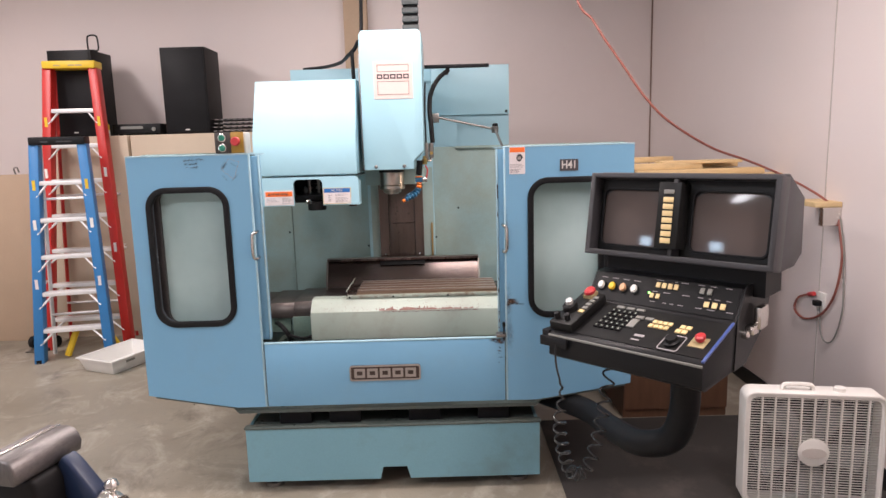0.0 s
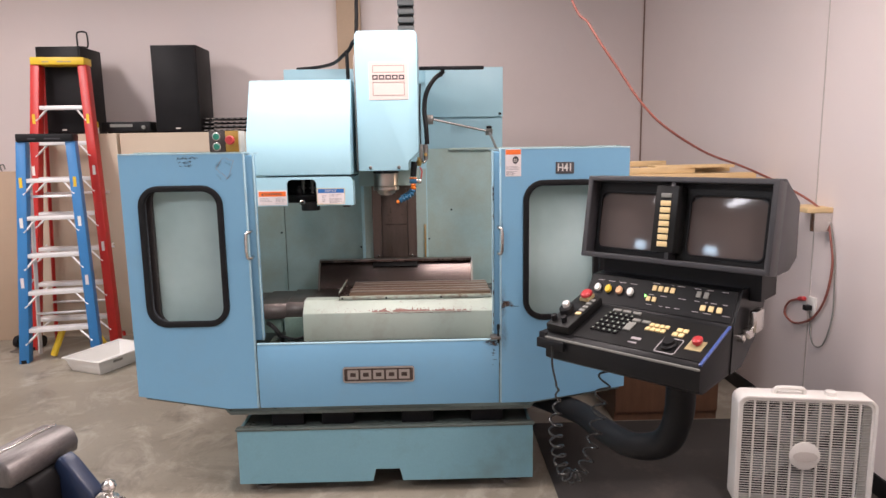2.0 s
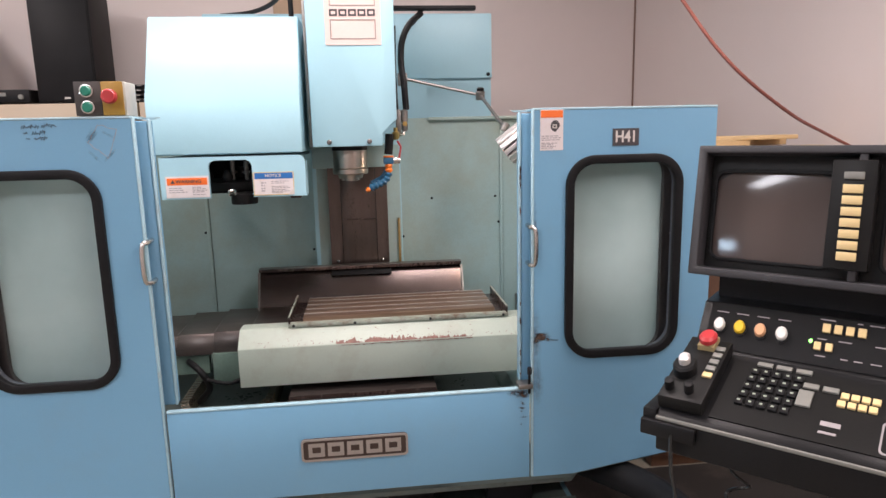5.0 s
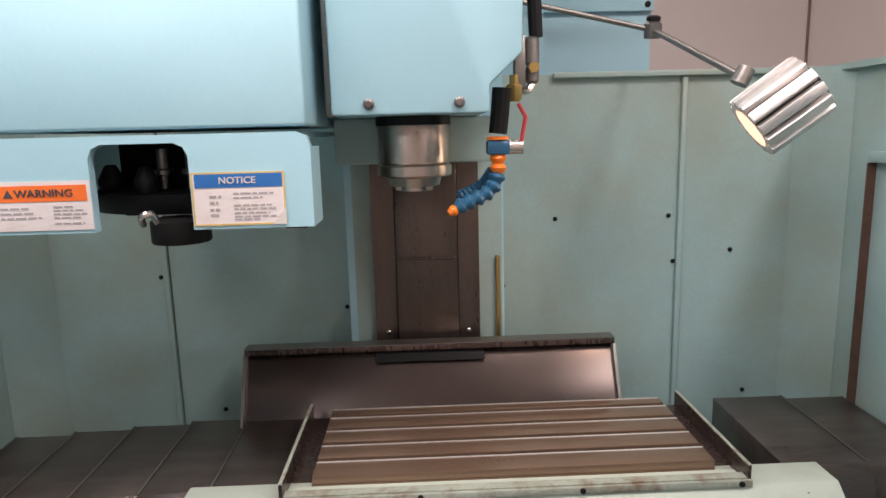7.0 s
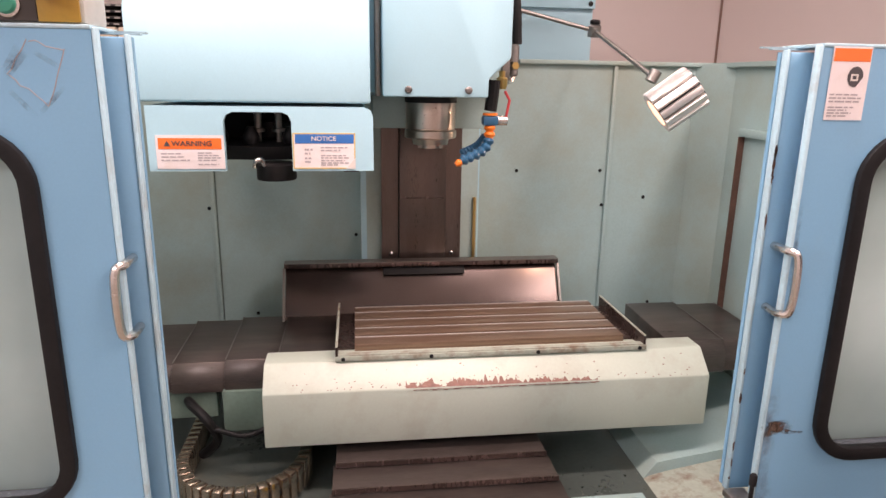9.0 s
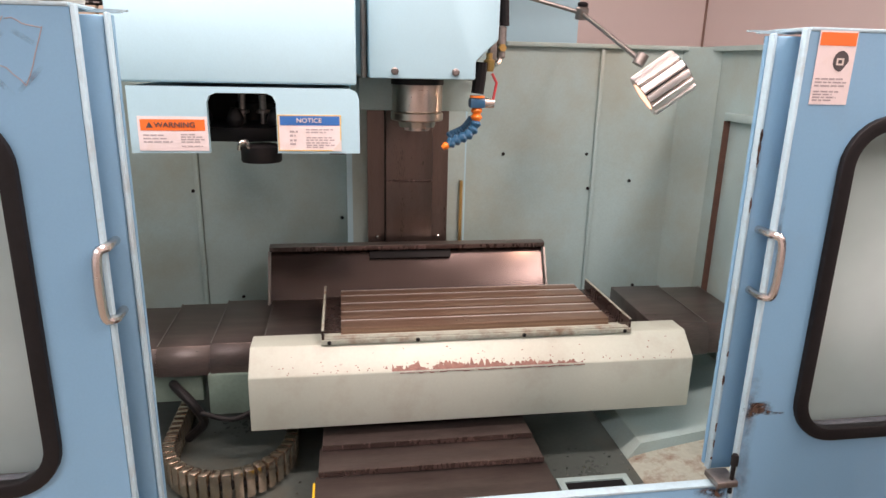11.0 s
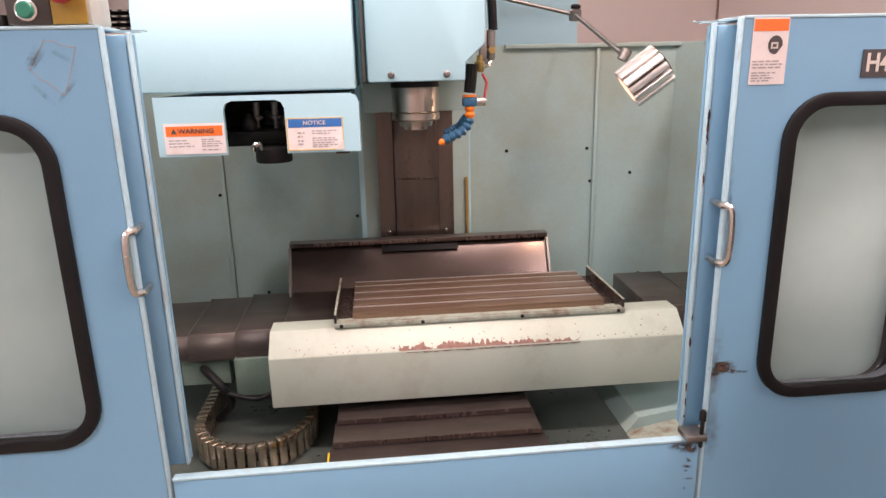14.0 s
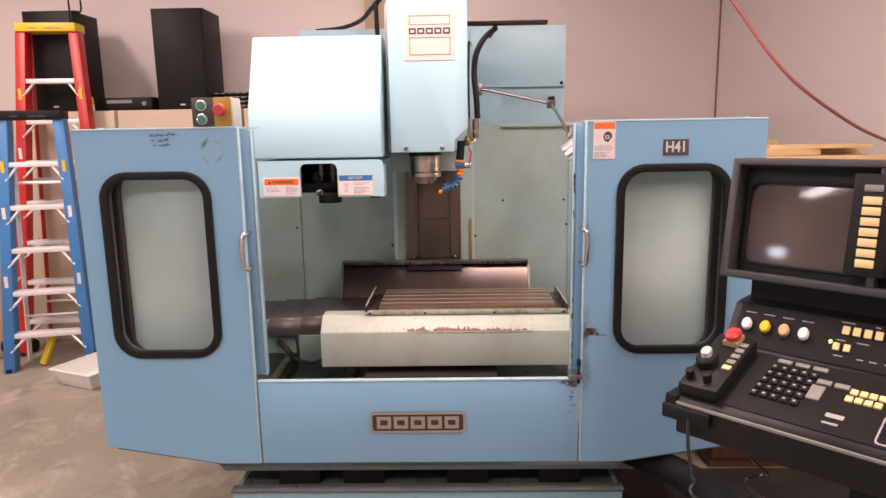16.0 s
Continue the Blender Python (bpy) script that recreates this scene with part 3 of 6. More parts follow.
for a, b, w in (((0.553, 0.724), (0.566, 0.715), 0.006), ((0.556, 0.716), (0.570, 0.712), 0.005), ((0.545, 0.703), (0.572, 0.697), 0.007), ((0.552, 0.690), (0.562, 0.688), 0.004), ((0.550, 0.668), (0.580, 0.667), 0.005), ((0.553, 0.643), (0.560, 0.641), 0.007)):
    stroke(front, GRIME, a, b, w, "dark scratches beside the latch")
for a, b, w in (((-0.735, 1.600), (-0.690, 1.650), 0.012), ((-0.690, 1.650), (-0.635, 1.615), 0.008), ((-0.730, 1.595), (-0.685, 1.545), 0.008), ((-0.690, 1.550), (-0.640, 1.600), 0.007), ((-0.728, 1.612), (-0.700, 1.655), 0.014)):
    stroke(panel_l, SCUFF, a, b, w, "faint scraped outline of a lost sticker")
# latch at the sill
latch = part("door_latch", bevelled(box(B(), 0.545, 0.593, -0.022, 0.03, 0.773, 0.788), 0.003), DULLSTEEL, machine, "steel latch with a knurled pin")
sub("pin", lathe(B(), [(0.0045, -0.03), (0.0045, 0.035), (0.0075, 0.037), (0.0075, 0.058), (0.005, 0.062)], (0.582, -0.012, 0.785)), BLACK, latch)
part("door_rail", box(B(), -1.15, -0.60, 0.10, 0.13, 1.662, 1.675), DULLSTEEL, machine)
part("door_rail", box(B(), 0.60, 1.15, 0.10, 0.13, 1.662, 1.675), DULLSTEEL, machine)
for s in (-1, 1):
    for k, yy in enumerate((0.07, 0.10)):
        part("rail_lip", box(B(), *sorted((s * 0.55, s * 0.62)), yy, yy + 0.012, 1.6765 + 0.004 * k, 1.6795 + 0.004 * k), EDGE, machine)

# stickers and writing on the panels
st = sub("safety_sticker", box(B(), 0.618, 0.692, -0.0022, -0.0008, 1.555, 1.681), STICKER, panel_r, "white and orange eye protection sticker")
sub("sticker_header", box(B(), 0.62, 0.69, -0.0030, -0.0023, 1.656, 1.678), STICKORANGE, panel_r)
bm = prism(B(), [(0.666 + 0.015 * math.cos(t * 0.5) * (1 if t < 9 else 0.6), 1.63 + 0.018 * math.sin(t * 0.5)) for t in range(12)], -0.0032, -0.0023)
sub("sticker_pictogram", bm, INK, panel_r)
bm = ring(B(), [(0.657, 1.623), (0.671, 1.623), (0.671, 1.635), (0.657, 1.635)], [(0.66, 1.626), (0.668, 1.626), (0.668, 1.632), (0.66, 1.632)], -0.0040, -0.0033)
sub("pictogram_goggles", bm, PALE, panel_r)
bars("small_print", panel_r, GREYINK, 0.622, 0.684, -0.0023, [(1.598, 0.9), (1.592, 1.0), (1.586, 0.95), (1.576, 0.8), (1.571, 0.6), (1.566, 0.75), (1.561, 0.6)], 0.0028, 3)
st = sub("number_plate", box(B(), 0.854, 0.940, -0.003, -0.0005, 1.564, 1.618), INK, panel_r, "black plate with pale characters")
lettering("plate_letters", "H41", 0.050, PALE, panel_r, pose(0.897, -0.0036, 1.591, 90), wide=0.84, bold=0.02)
bm = B()
rnd = random.Random(21)
for (x, z, w) in ((-0.90, 1.661, 0.048), (-0.845, 1.663, 0.040), (-0.895, 1.644, 0.010), (-0.872, 1.644, 0.036), (-0.89, 1.627, 0.010), (-0.868, 1.628, 0.036)):
    n = max(4, int(w / 0.0032))
    pts = [(x + w * k / n, -0.0008, z + rnd.uniform(-0.007, 0.0) + (0.008 if k % 2 else 0.0) * rnd.uniform(0.5, 1.0)) for k in range(n + 1)]
    rod(bm, pts, 0.0011, 5)
tagged(sub("handwriting", bm, INK, panel_l, "short dark handwritten marker notes"), kind="stuff")
rnd = random.Random(11)
bm = B()
corners = [(-0.725, 1.612), (-0.690, 1.662), (-0.640, 1.649), (-0.672, 1.567)]
for (xa, za), (xb, zb) in zip(corners, corners[1:] + corners[:1]):
    rod(bm, [(xa + (xb - xa) * k / 6 + rnd.uniform(-0.002, 0.002), -0.0002, za + (zb - za) * k / 6 + rnd.uniform(-0.002, 0.002)) for k in range(7)], 0.0009, 5)
tagged(sub("scuff_marks", bm, GREYINK, panel_l, "faint scraped sticker residue"), kind="stuff")

# enclosure inside
back = part("back_wall", prism(B(), [(-1.145, 0.54), (-0.76, 0.435), (0.78, 0.435), (1.192, 0.54), (1.192, 1.69), (-1.145, 1.69)], 1.39, 1.405), GREEN, machine, "grey-green painted rear splash wall")
bm = B()
for xx in (-0.745, 0.772):
    sub("seam_flange", box(B(), xx, xx + 0.016, 1.376, 1.3899, 0.43, 1.676, 0.003), GREEN, back)
    sub("seam_gap", box(B(), xx + 0.0162, xx + 0.0182, 1.3855, 1.3899, 0.44, 1.676), DARKGREEN, back)
for xa, xb in ((0.40, 1.192), (-1.145, -0.36)):
    sub("top_flange", box(B(), xa, xb, 1.368, 1.3899, 1.6775, 1.693, 0.002), GREEN, back)
for (x, z) in ((0.409, 1.276), (0.748, 1.276), (0.938, 1.168), (1.129, 1.168), (0.765, 1.138), (0.253, 1.078), (-0.215, 1.03), (-0.755, 1.138), (1.0, 0.72), (-0.60, 0.72)):
    sub("bolt", lathe(B(), [(0.0065, 0), (0.0065, 0.004), (0.004, 0.006)], (x, 1.3895, z), (0, -1, 0), 10), BLACK, back)
for s in (-1, 1):
    X = 1.193 if s > 0 else 1.152
    w = part("side_wall", box(B(), *sorted((s * X, s * (X + 0.004))), 0.13, 1.389, 0.535, 1.69), GREEN, machine, "grey-green painted inner side wall")
    sub("corner_post", prism(B(), [(s * (X - 0.001), 1.25), (s * (X - 0.001), 1.389), (s * (X - 0.085), 1.389)][::s], 0.54, 1.688, "z"), GREEN, w)
    sub("window_frame", bevelled(box(B(), *sorted((s * (X - 0.024), s * (X - 0.001))), 0.2, 1.15, 1.432, 1.46), 0.003), GREEN, w)
    sub("rusty_gasket", box(B(), *sorted((s * (X - 0.024), s * (X - 0.001))), 1.142, 1.147, 0.6, 1.43), RUST, w, "rust-stained vertical seal")
    sub("top_fold", box(B(), *sorted((s * (X - 0.022), s * (X - 0.001))), 0.13, 1.366, 1.676, 1.692), GREEN, w)
pan = part("chip_pan", prism(B(), [(-1.144, 0.508), (-0.76, 0.436), (-0.74, 0.42), (0.74, 0.42), (0.76, 0.436), (1.184, 0.508), (1.184, 0.496), (0.765, 0.433), (0.74, 0.4035), (-0.74, 0.4035), (-0.765, 0.433), (-1.144, 0.496)], 0.0215, 1.389), PAN, machine, "oily grey-green chip pan with metal chips")
bm = B()
prism(bm, [(0.66, 0.421), (0.74, 0.4215), (0.76, 0.4375), (1.18, 0.509), (1.18, 0.545), (0.70, 0.475)], 0.60, 1.37)
sub("ledge", bm, GREEN, pan, "pale painted casting ledge")
sub("rusty_shelf", prism(B(), [(0.66, 0.421), (0.74, 0.4215), (0.76, 0.4375), (1.18, 0.509), (1.18, 0.52), (0.75, 0.447), (0.68, 0.432)], 0.06, 0.599), RUSTY, pan, "rust-flaked painted shelf")
sub("drain", box(B(), 0.42, 0.60, 0.40, 0.50, 0.421, 0.424), BLACK, pan, "dark drain opening in the pan")
bm = ring(B(), [(0.40, 0.38), (0.62, 0.38), (0.62, 0.52), (0.40, 0.52)], [(0.42, 0.40), (0.60, 0.40), (0.60, 0.50), (0.42, 0.50)], 0.0, 0.008)
bm.transform(Matrix(((1, 0, 0, 0), (0, 0, 1, 0), (0, 1, 0, 0.421), (0, 0, 0, 1))))
bmesh.ops.recalc_face_normals(bm, faces=bm.faces)
sub("drain_rim", bm, GREEN, pan)
bm = B()
rnd = random.Random(5)
for i in range(240):
    x, y = rnd.choice((rnd.uniform(0.36, 0.66), rnd.uniform(-1.0, -0.35))), rnd.uniform(0.08, 0.7)
    a, r = rnd.random() * 6.28, rnd.uniform(0.002, 0.006)
    v = [bm.verts.new((x + r * math.cos(a + k * 2.1), y + r * math.sin(a + k * 2.1), 0.4215 + 0.002 * (k == 1))) for k in range(3)]
    bm.faces.new(v)
tagged(sub("metal_chips", bm, STEEL, pan, "scattered bright metal chips"), kind="stuff")

# column and its way covers
col = part("column", box(B(), -0.209, 0.205, 1.25, 1.344, 0.42, 1.56), GREEN, machine, "grey-green cast column")
sub("column_guide", box(B(), -0.155, 0.138, 1.22, 1.2495, 0.88, 1.52), COLUMNSTEEL, col, "browned steel way cover")
sub("way_plate", bevelled(box(B(), -0.091, 0.077, 1.195, 1.2195, 0.90, 1.50), 0.002), COLUMNSTEEL, col)
for xx in (-0.0945, 0.0775):
    sub("plate_joint", box(B(), xx, xx + 0.003, 1.2175, 1.2199, 0.90, 1.50), BLACK, col)
sub("plate_lip", bevelled(box(B(), -0.087, 0.072, 1.188, 1.1945, 1.196, 1.202), 0.001), BROWNSTEEL, col)
sub("guide_strip", box(B(), 0.188, 0.198, 1.235, 1.2495, 0.92, 1.19), BRASS, col, "narrow yellowed wiper strip")
for (x, z) in ((-0.12, 0.985), (0.105, 0.985)):
    sub("screw", lathe(B(), [(0.007, 0), (0.007, 0.004), (0.004, 0.006)], (x, 1.219, z), (0, -1, 0), 10), STEEL, col)
headstock = part("headstock", bevelled(box(B(), -0.178, 0.175, 0.80, 1.2495, 1.457, 1.552), 0.006), GREEN, machine, "grey-green casting under the head cover")
spindle = part("spindle", lathe(B(), [(0.066, 0.135), (0.072, 0.12), (0.072, 0.027), (0.069, 0.024), (0.075, 0.020), (0.075, 0.002), (0.072, -0.001), (0.054, -0.004), (0.05, -0.02), (0.036, -0.022), (0.036, -0.03), (0.02, -0.03)], (-0.012, 0.745, 1.436), seg=36), SPINDLESTEEL, machine, "oil-filmed steel spindle cartridge")
sub("collar", lathe(B(), [(0.075, 0.0), (0.075, 0.02)], (-0.012, 0.745, 1.535), seg=30), BLACK, spindle)
for k in range(4):
    a = 0.7 + k * 1.57
    sub("drive_key", box(B(), -0.012 + 0.042 * math.cos(a) - 0.006, -0.012 + 0.042 * math.cos(a) + 0.006, 0.745 + 0.042 * math.sin(a) - 0.006, 0.745 + 0.042 * math.sin(a) + 0.006, 1.409, 1.417), DULLSTEEL, spindle)

# head cover
bm = prism(B(), [(-0.155, 1.553), (0.128, 1.553), (0.128, 1.602), (0.187, 1.656), (0.190, 2.30), (0.172, 2.322), (-0.14, 2.322), (-0.158, 2.30)], 0.60, 1.05)
head = part("head_cover", bevelled(bm, 0.006), LITBLUE, machine, "sheet metal head cover, panel blue lightened to a brightly lit pale cyan")
for x in (-0.088, 0.073):
    sub("cover_bolt", lathe(B(), [(0.010, 0), (0.010, 0.006), (0.006, 0.009)], (x, 0.600, 1.572), (0, -1, 0), 12), DARKSTEEL, head)
sub("maker_plate", box(B(), -0.082, 0.136, 0.597, 0.5995, 1.948, 2.152), PINKPLATE, head, "pinkish plate with brown outlines and dark blocks")
bm = B()
for z0, z1 in ((1.97, 2.045), (2.095, 2.135)):
    ring(bm, [(-0.062, z0), (0.116, z0), (0.116, z1), (-0.062, z1)], [(-0.058, z0 + 0.004), (0.112, z0 + 0.004), (0.112, z1 - 0.004), (-0.058, z1 - 0.004)], 0.5955, 0.597)
sub("plate_outline", bm, surface("faded_brown_ink", (0.30, 0.26, 0.24), 0.5), head)
mark_blocks(head, INK, -0.066, 0.118, 2.057, 2.083, 0.597, 0.0015)
sub("side_bracket", bevelled(box(B(), -0.173, -0.158, 0.66, 0.72, 1.553, 2.2), 0.003), DULLSTEEL, head, "dark bracket with cable clips beside the head")

# tool magazine covers
bm = prism(B(), [(0.565, 1.535), (0.565, 1.745), (0.705, 2.066), (1.15, 2.066), (1.15, 1.535)], -0.752, -0.178, "x")
mag = part("magazine_cover", bevelled(bm, 0.006, 3), LITBLUE, machine, "tool magazine hood, panel blue lightened to a brightly lit pale cyan")
hole = [(-0.540, 1.366), (-0.540, 1.49), (-0.533, 1.505), (-0.518, 1.512), (-0.398, 1.512), (-0.383, 1.505), (-0.376, 1.49), (-0.376, 1.366)]
bm = B()
prism(bm, [(-0.722, 1.366)] + [hole[0], hole[1], hole[2], hole[3], (-0.518, 1.526), (-0.722, 1.526)], 0.565, 0.585)
prism(bm, [hole[3], hole[4], (-0.398, 1.526), (-0.518, 1.526)], 0.565, 0.585)
prism(bm, [hole[4], hole[5], hole[6], hole[7], (-0.172, 1.366), (-0.172, 1.500), (-0.178, 1.518), (-0.195, 1.526), (-0.398, 1.526)], 0.565, 0.585)
bmesh.ops.remove_doubles(bm, verts=bm.verts, dist=0.0001)
lower = part("lower_cover", bm, LITBLUE, machine, "lower magazine cover with a dark opening, panel blue lightened to a lit pale cyan")
sub("cover_top", box(B(), -0.722, -0.195, 0.5855, 1.1, 1.515, 1.5255), LITBLUE, lower)
sub("cover_side", box(B(), -0.187, -0.172, 0.5855, 0.66, 1.366, 1.50), LITBLUE, lower)
# black sheet added behind the opening in place of the shade inside
sub("dark_backing", box(B(), -0.62, -0.30, 0.86, 0.872, 1.36, 1.5145), BLACK, lower, "black sheet added to stand for the shade inside the magazine")
sub("cover_side", box(B(), -0.722, -0.707, 0.5855, 1.1, 1.366, 1.514), LITBLUE, lower)
sub("carousel", lathe(B(), [(0.19, 0), (0.2, 0.02), (0.2, 0.035), (0.06, 0.045), (0.06, 0.09)], (-0.455, 0.83, 1.385), seg=30), BLACK, lower, "dark tool carousel inside the cover")
# grippers coloured black for the shade inside the cover
for k in range(10):
    a = k * 0.628 + 0.1
    sub("tool_gripper", lathe(B(), [(0.014, 0), (0.022, 0.015), (0.022, 0.025), (0.010, 0.05)], (-0.455 + 0.165 * math.cos(a), 0.83 + 0.165 * math.sin(a), 1.42), seg=12), BLACK, lower)
sub("carousel_plate", lathe(B(), [(0.0, 0.0), (0.15, 0.0), (0.15, 0.010), (0.0, 0.010)], (-0.445, 0.80, 1.405), seg=30), BROWNSTEEL, lower, "oily brown carousel plate")
for x in (-0.478, -0.425):
    sub("tool_shank", lathe(B(), [(0.008, 0), (0.008, 0.035), (0.018, 0.037), (0.018, 0.045), (0.010, 0.047), (0.010, 0.085)], (x, 0.72, 1.416), seg=14), DULLSTEEL, lower)
sub("gripper_cup", lathe(B(), [(0.05, -0.010), (0.052, -0.006), (0.052, 0.03), (0.04, 0.035)], (-0.425, 0.64, 1.345)), BLACKBOX, lower, "black gripper cup below the opening")
sub("gripper_clip", rod(B(), smooth([(-0.475, 0.60, 1.372), (-0.47, 0.585, 1.388), (-0.455, 0.59, 1.392), (-0.45, 0.60, 1.375)], 4), 0.006), STEEL, lower)
mount = part("mount_plate", box(B(), -0.25, -0.21, 0.7, 0.75, 1.345, 1.365), RUST, machine)

# warning labels on the lower cover
Y = 0.565
sub("warning_label", box(B(), -0.703, -0.541, Y - 0.0016, Y - 0.0004, 1.372, 1.455), STICKER, lower, "white and orange warning label")
sub("warning_header", box(B(), -0.697, -0.547, Y - 0.0024, Y - 0.0017, 1.421, 1.448), STICKORANGE, lower)
lettering("warning_word", "WARNING", 0.0172, INK, lower, pose(-0.617, Y - 0.003, 1.4345, 90), wide=1.15)
bm = prism(B(), [(-0.684, 1.428), (-0.668, 1.428), (-0.676, 1.442)], Y - 0.003, Y - 0.0025)
sub("warning_triangle", bm, INK, lower)
bars("small_print", lower, GREYINK, -0.692, -0.625, Y - 0.0017, [(1.408, 0.7), (1.400, 0.8), (1.392, 1.0)], 0.0035, 5)
bars("small_print", lower, GREYINK, -0.605, -0.55, Y - 0.0017, [(1.410, 0.6), (1.404, 0.9), (1.398, 1.0), (1.392, 0.8), (1.382, 0.9)], 0.003, 6)
sub("notice_label", box(B(), -0.374, -0.218, Y - 0.0016, Y - 0.0004, 1.372, 1.462), STICKER, lower, "yellowed white and blue notice label with a curled corner")
sub("notice_header", box(B(), -0.368, -0.222, Y - 0.0024, Y - 0.0017, 1.436, 1.459), STICKBLUE, lower)
lettering("notice_word", "NOTICE", 0.0155, PALE, lower, pose(-0.297, Y - 0.003, 1.4475, 90), wide=1.1)
bars("small_print", lower, GREYINK, -0.305, -0.235, Y - 0.0017, [(1.424, 1.0), (1.417, 0.7), (1.404, 0.9), (1.398, 1.0), (1.391, 0.85), (1.385, 1.0), (1.380, 0.6)], 0.003, 8)
bars("small_print", lower, GREYINK, -0.345, -0.325, Y - 0.0017, [(1.418, 1.0), (1.408, 0.7), (1.396, 0.8), (1.387, 0.7)], 0.005, 9)
sub("label_corner", prism(B(), [(-0.242, 1.372), (-0.218, 1.372), (-0.218, 1.400)], Y - 0.004, Y - 0.0026), PALE, lower, "curled corner of the label")
bm = ring(B(), [(-0.374, 1.372), (-0.218, 1.372), (-0.218, 1.462), (-0.374, 1.462)], [(-0.371, 1.375), (-0.221, 1.375), (-0.221, 1.459), (-0.371, 1.459)], Y - 0.0022, Y - 0.0017)
sub("label_border", bm, surface("yellow_label_border", (0.62, 0.45, 0.16), 0.5), lower)

# electrical cabinet behind the column
cab = part("electrical_cabinet", box(B(), -0.81, 0.742, 1.80, 2.25, 0.3, 2.255), LITBLUE, machine, "rear cabinet and column cover sheets in the lightened, lit panel blue")
sub("cover_sheet", bevelled(box(B(), 0.19, 0.744, 1.775, 1.7995, 1.915, 2.262), 0.004), LITBLUE, cab)
sub("cover_sheet", bevelled(box(B(), -0.812, -0.17, 1.775, 1.7995, 1.915, 2.262), 0.004), LITBLUE, cab)
sub("lower_sheet", box(B(), 0.17, 0.365, 1.70, 1.7745, 1.565, 1.905), LITBLUE, cab)
sub("rear_column", box(B(), -0.25, 0.19, 1.36, 1.7745, 0.45, 2.12), LITBLUE, cab)
sub("sheet_bolt", lathe(B(), [(0.010, 0), (0.010, 0.006), (0.006, 0.008)], (0.722, 1.775, 1.935), (0, -1, 0), 10), BLACK, cab)

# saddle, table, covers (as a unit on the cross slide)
# oily green, darkened in the colour for the shade under the table
saddle = part("saddle", bevelled(box(B(), -0.64, 0.66, 0.76, 1.10, 0.566, 0.70), 0.006), DARKGREEN, machine, "oily green cast saddle, its colour darkened for the shade under the table")
CY, CZ = 0.60, 0.762
cover = part("table_cover", bevelled(prism(B(), [(CY, 0.598), (CY, CZ), (CY + 0.07, 0.826), (0.75, 0.826), (0.75, 0.598)], -0.498, 0.822, "x"), 0.004), PALEGREEN, machine, "pale green chipped sheet metal table front cover")
PRIMER = surface("bared_primer", (0.24, 0.125, 0.10), 0.6, vary=0.35, big=60, fine=200, bump=0.1)
bm = B()
rnd = random.Random(3)
UY, UZ = 0.738, 0.675


def on_slope(x, d):
    return bm.verts.new((x, CY + d * UY - 0.0007, CZ + d * UZ + 0.0008))


# one ragged strip of bare metal with fingers reaching up the slope
x, h, low, up = -0.10, 0.0, [], []
while x < 0.47:
    reach = math.exp(-((x - 0.12) / 0.17) ** 2)
    h += (0.004 + 0.010 * reach - h) * 0.35 + rnd.gauss(0, 0.0035 + 0.004 * reach)
    if rnd.random() < 0.07 * reach:
        h += rnd.uniform(0.006, 0.016)
    h = min(max(h, 0.0006), 0.032)
    low.append(on_slope(x, 0.0012 + rnd.uniform(0, 0.0008)))
    up.append(on_slope(x + rnd.uniform(-0.0015, 0.0015), 0.0021 + h))
    x += rnd.uniform(0.0025, 0.005)
for k in range(len(low) - 1):
    bm.faces.new((low[k], low[k + 1], up[k + 1], up[k]))
for i in range(150):
    x = rnd.uniform(-0.45, 0.78) if i < 70 else rnd.gauss(0.1, 0.2)
    d0 = rnd.uniform(0.002, 0.075) if i < 45 else abs(rnd.gauss(0, 0.012)) + 0.004
    w, h = rnd.uniform(0.0012, 0.004), rnd.uniform(0.001, 0.003)
    if -0.48 < x < 0.80:
        bm.faces.new([on_slope(x + w * math.cos(q) * rnd.uniform(0.5, 1.2), d0 + h * math.sin(q) * rnd.uniform(0.5, 1.2)) for q in (0, 1.05, 2.1, 3.15, 4.2, 5.25)])
for i in range(48):
    x = -0.08 + i * 0.0115 + rnd.uniform(-0.003, 0.003)
    z = CZ - 0.002 - rnd.uniform(0, 0.002)
    box(bm, x, x + 0.0125, CY - 0.0012, CY - 0.0002, z - rnd.uniform(0.001, 0.004), z)
tagged(sub("chipped_paint", bm, PRIMER, cover, "rust-brown chips along the folded edge"), kind="stuff")
X0, X1 = -0.297, 0.640
tb = part("work_table", box(B(), X0 + 0.055, X1 - 0.047, 0.725, 1.055, 0.70, 0.832), TABLESTEEL, machine, "brown stained cast iron table with four slots")
slots = (0.795, 0.868, 0.941, 1.012)
edges = [0.727] + [v for s_ in slots for v in (s_ - 0.0085, s_ + 0.0085)] + [1.053]
for a, b in zip(edges[::2], edges[1::2]):
    sub("table_land", bevelled(box(B(), X0 + 0.055, X1 - 0.047, a, b, 0.8322, 0.850), 0.001), TABLESTEEL, tb)
    sub("slot_edge", box(B(), X0 + 0.056, X1 - 0.048, b - 0.0042, b + 0.0010, 0.8472, 0.8507), WHITEMETAL, tb)
tray = part("table_tray", bevelled(box(B(), X0, X1, 0.660, 0.667, 0.8265, 0.8405), 0.001), RUSTY, machine, "chipped pale green tray rim around the table")
sub("tray_side", box(B(), X0, X0 + 0.007, 0.668, 1.05, 0.80, 0.867), BROWNSTEEL, tray, "dark upright side strip")
sub("tray_side_edge", box(B(), X0, X0 + 0.007, 0.668, 1.05, 0.8672, 0.870), RUSTY, tray, "chipped pale top edge")
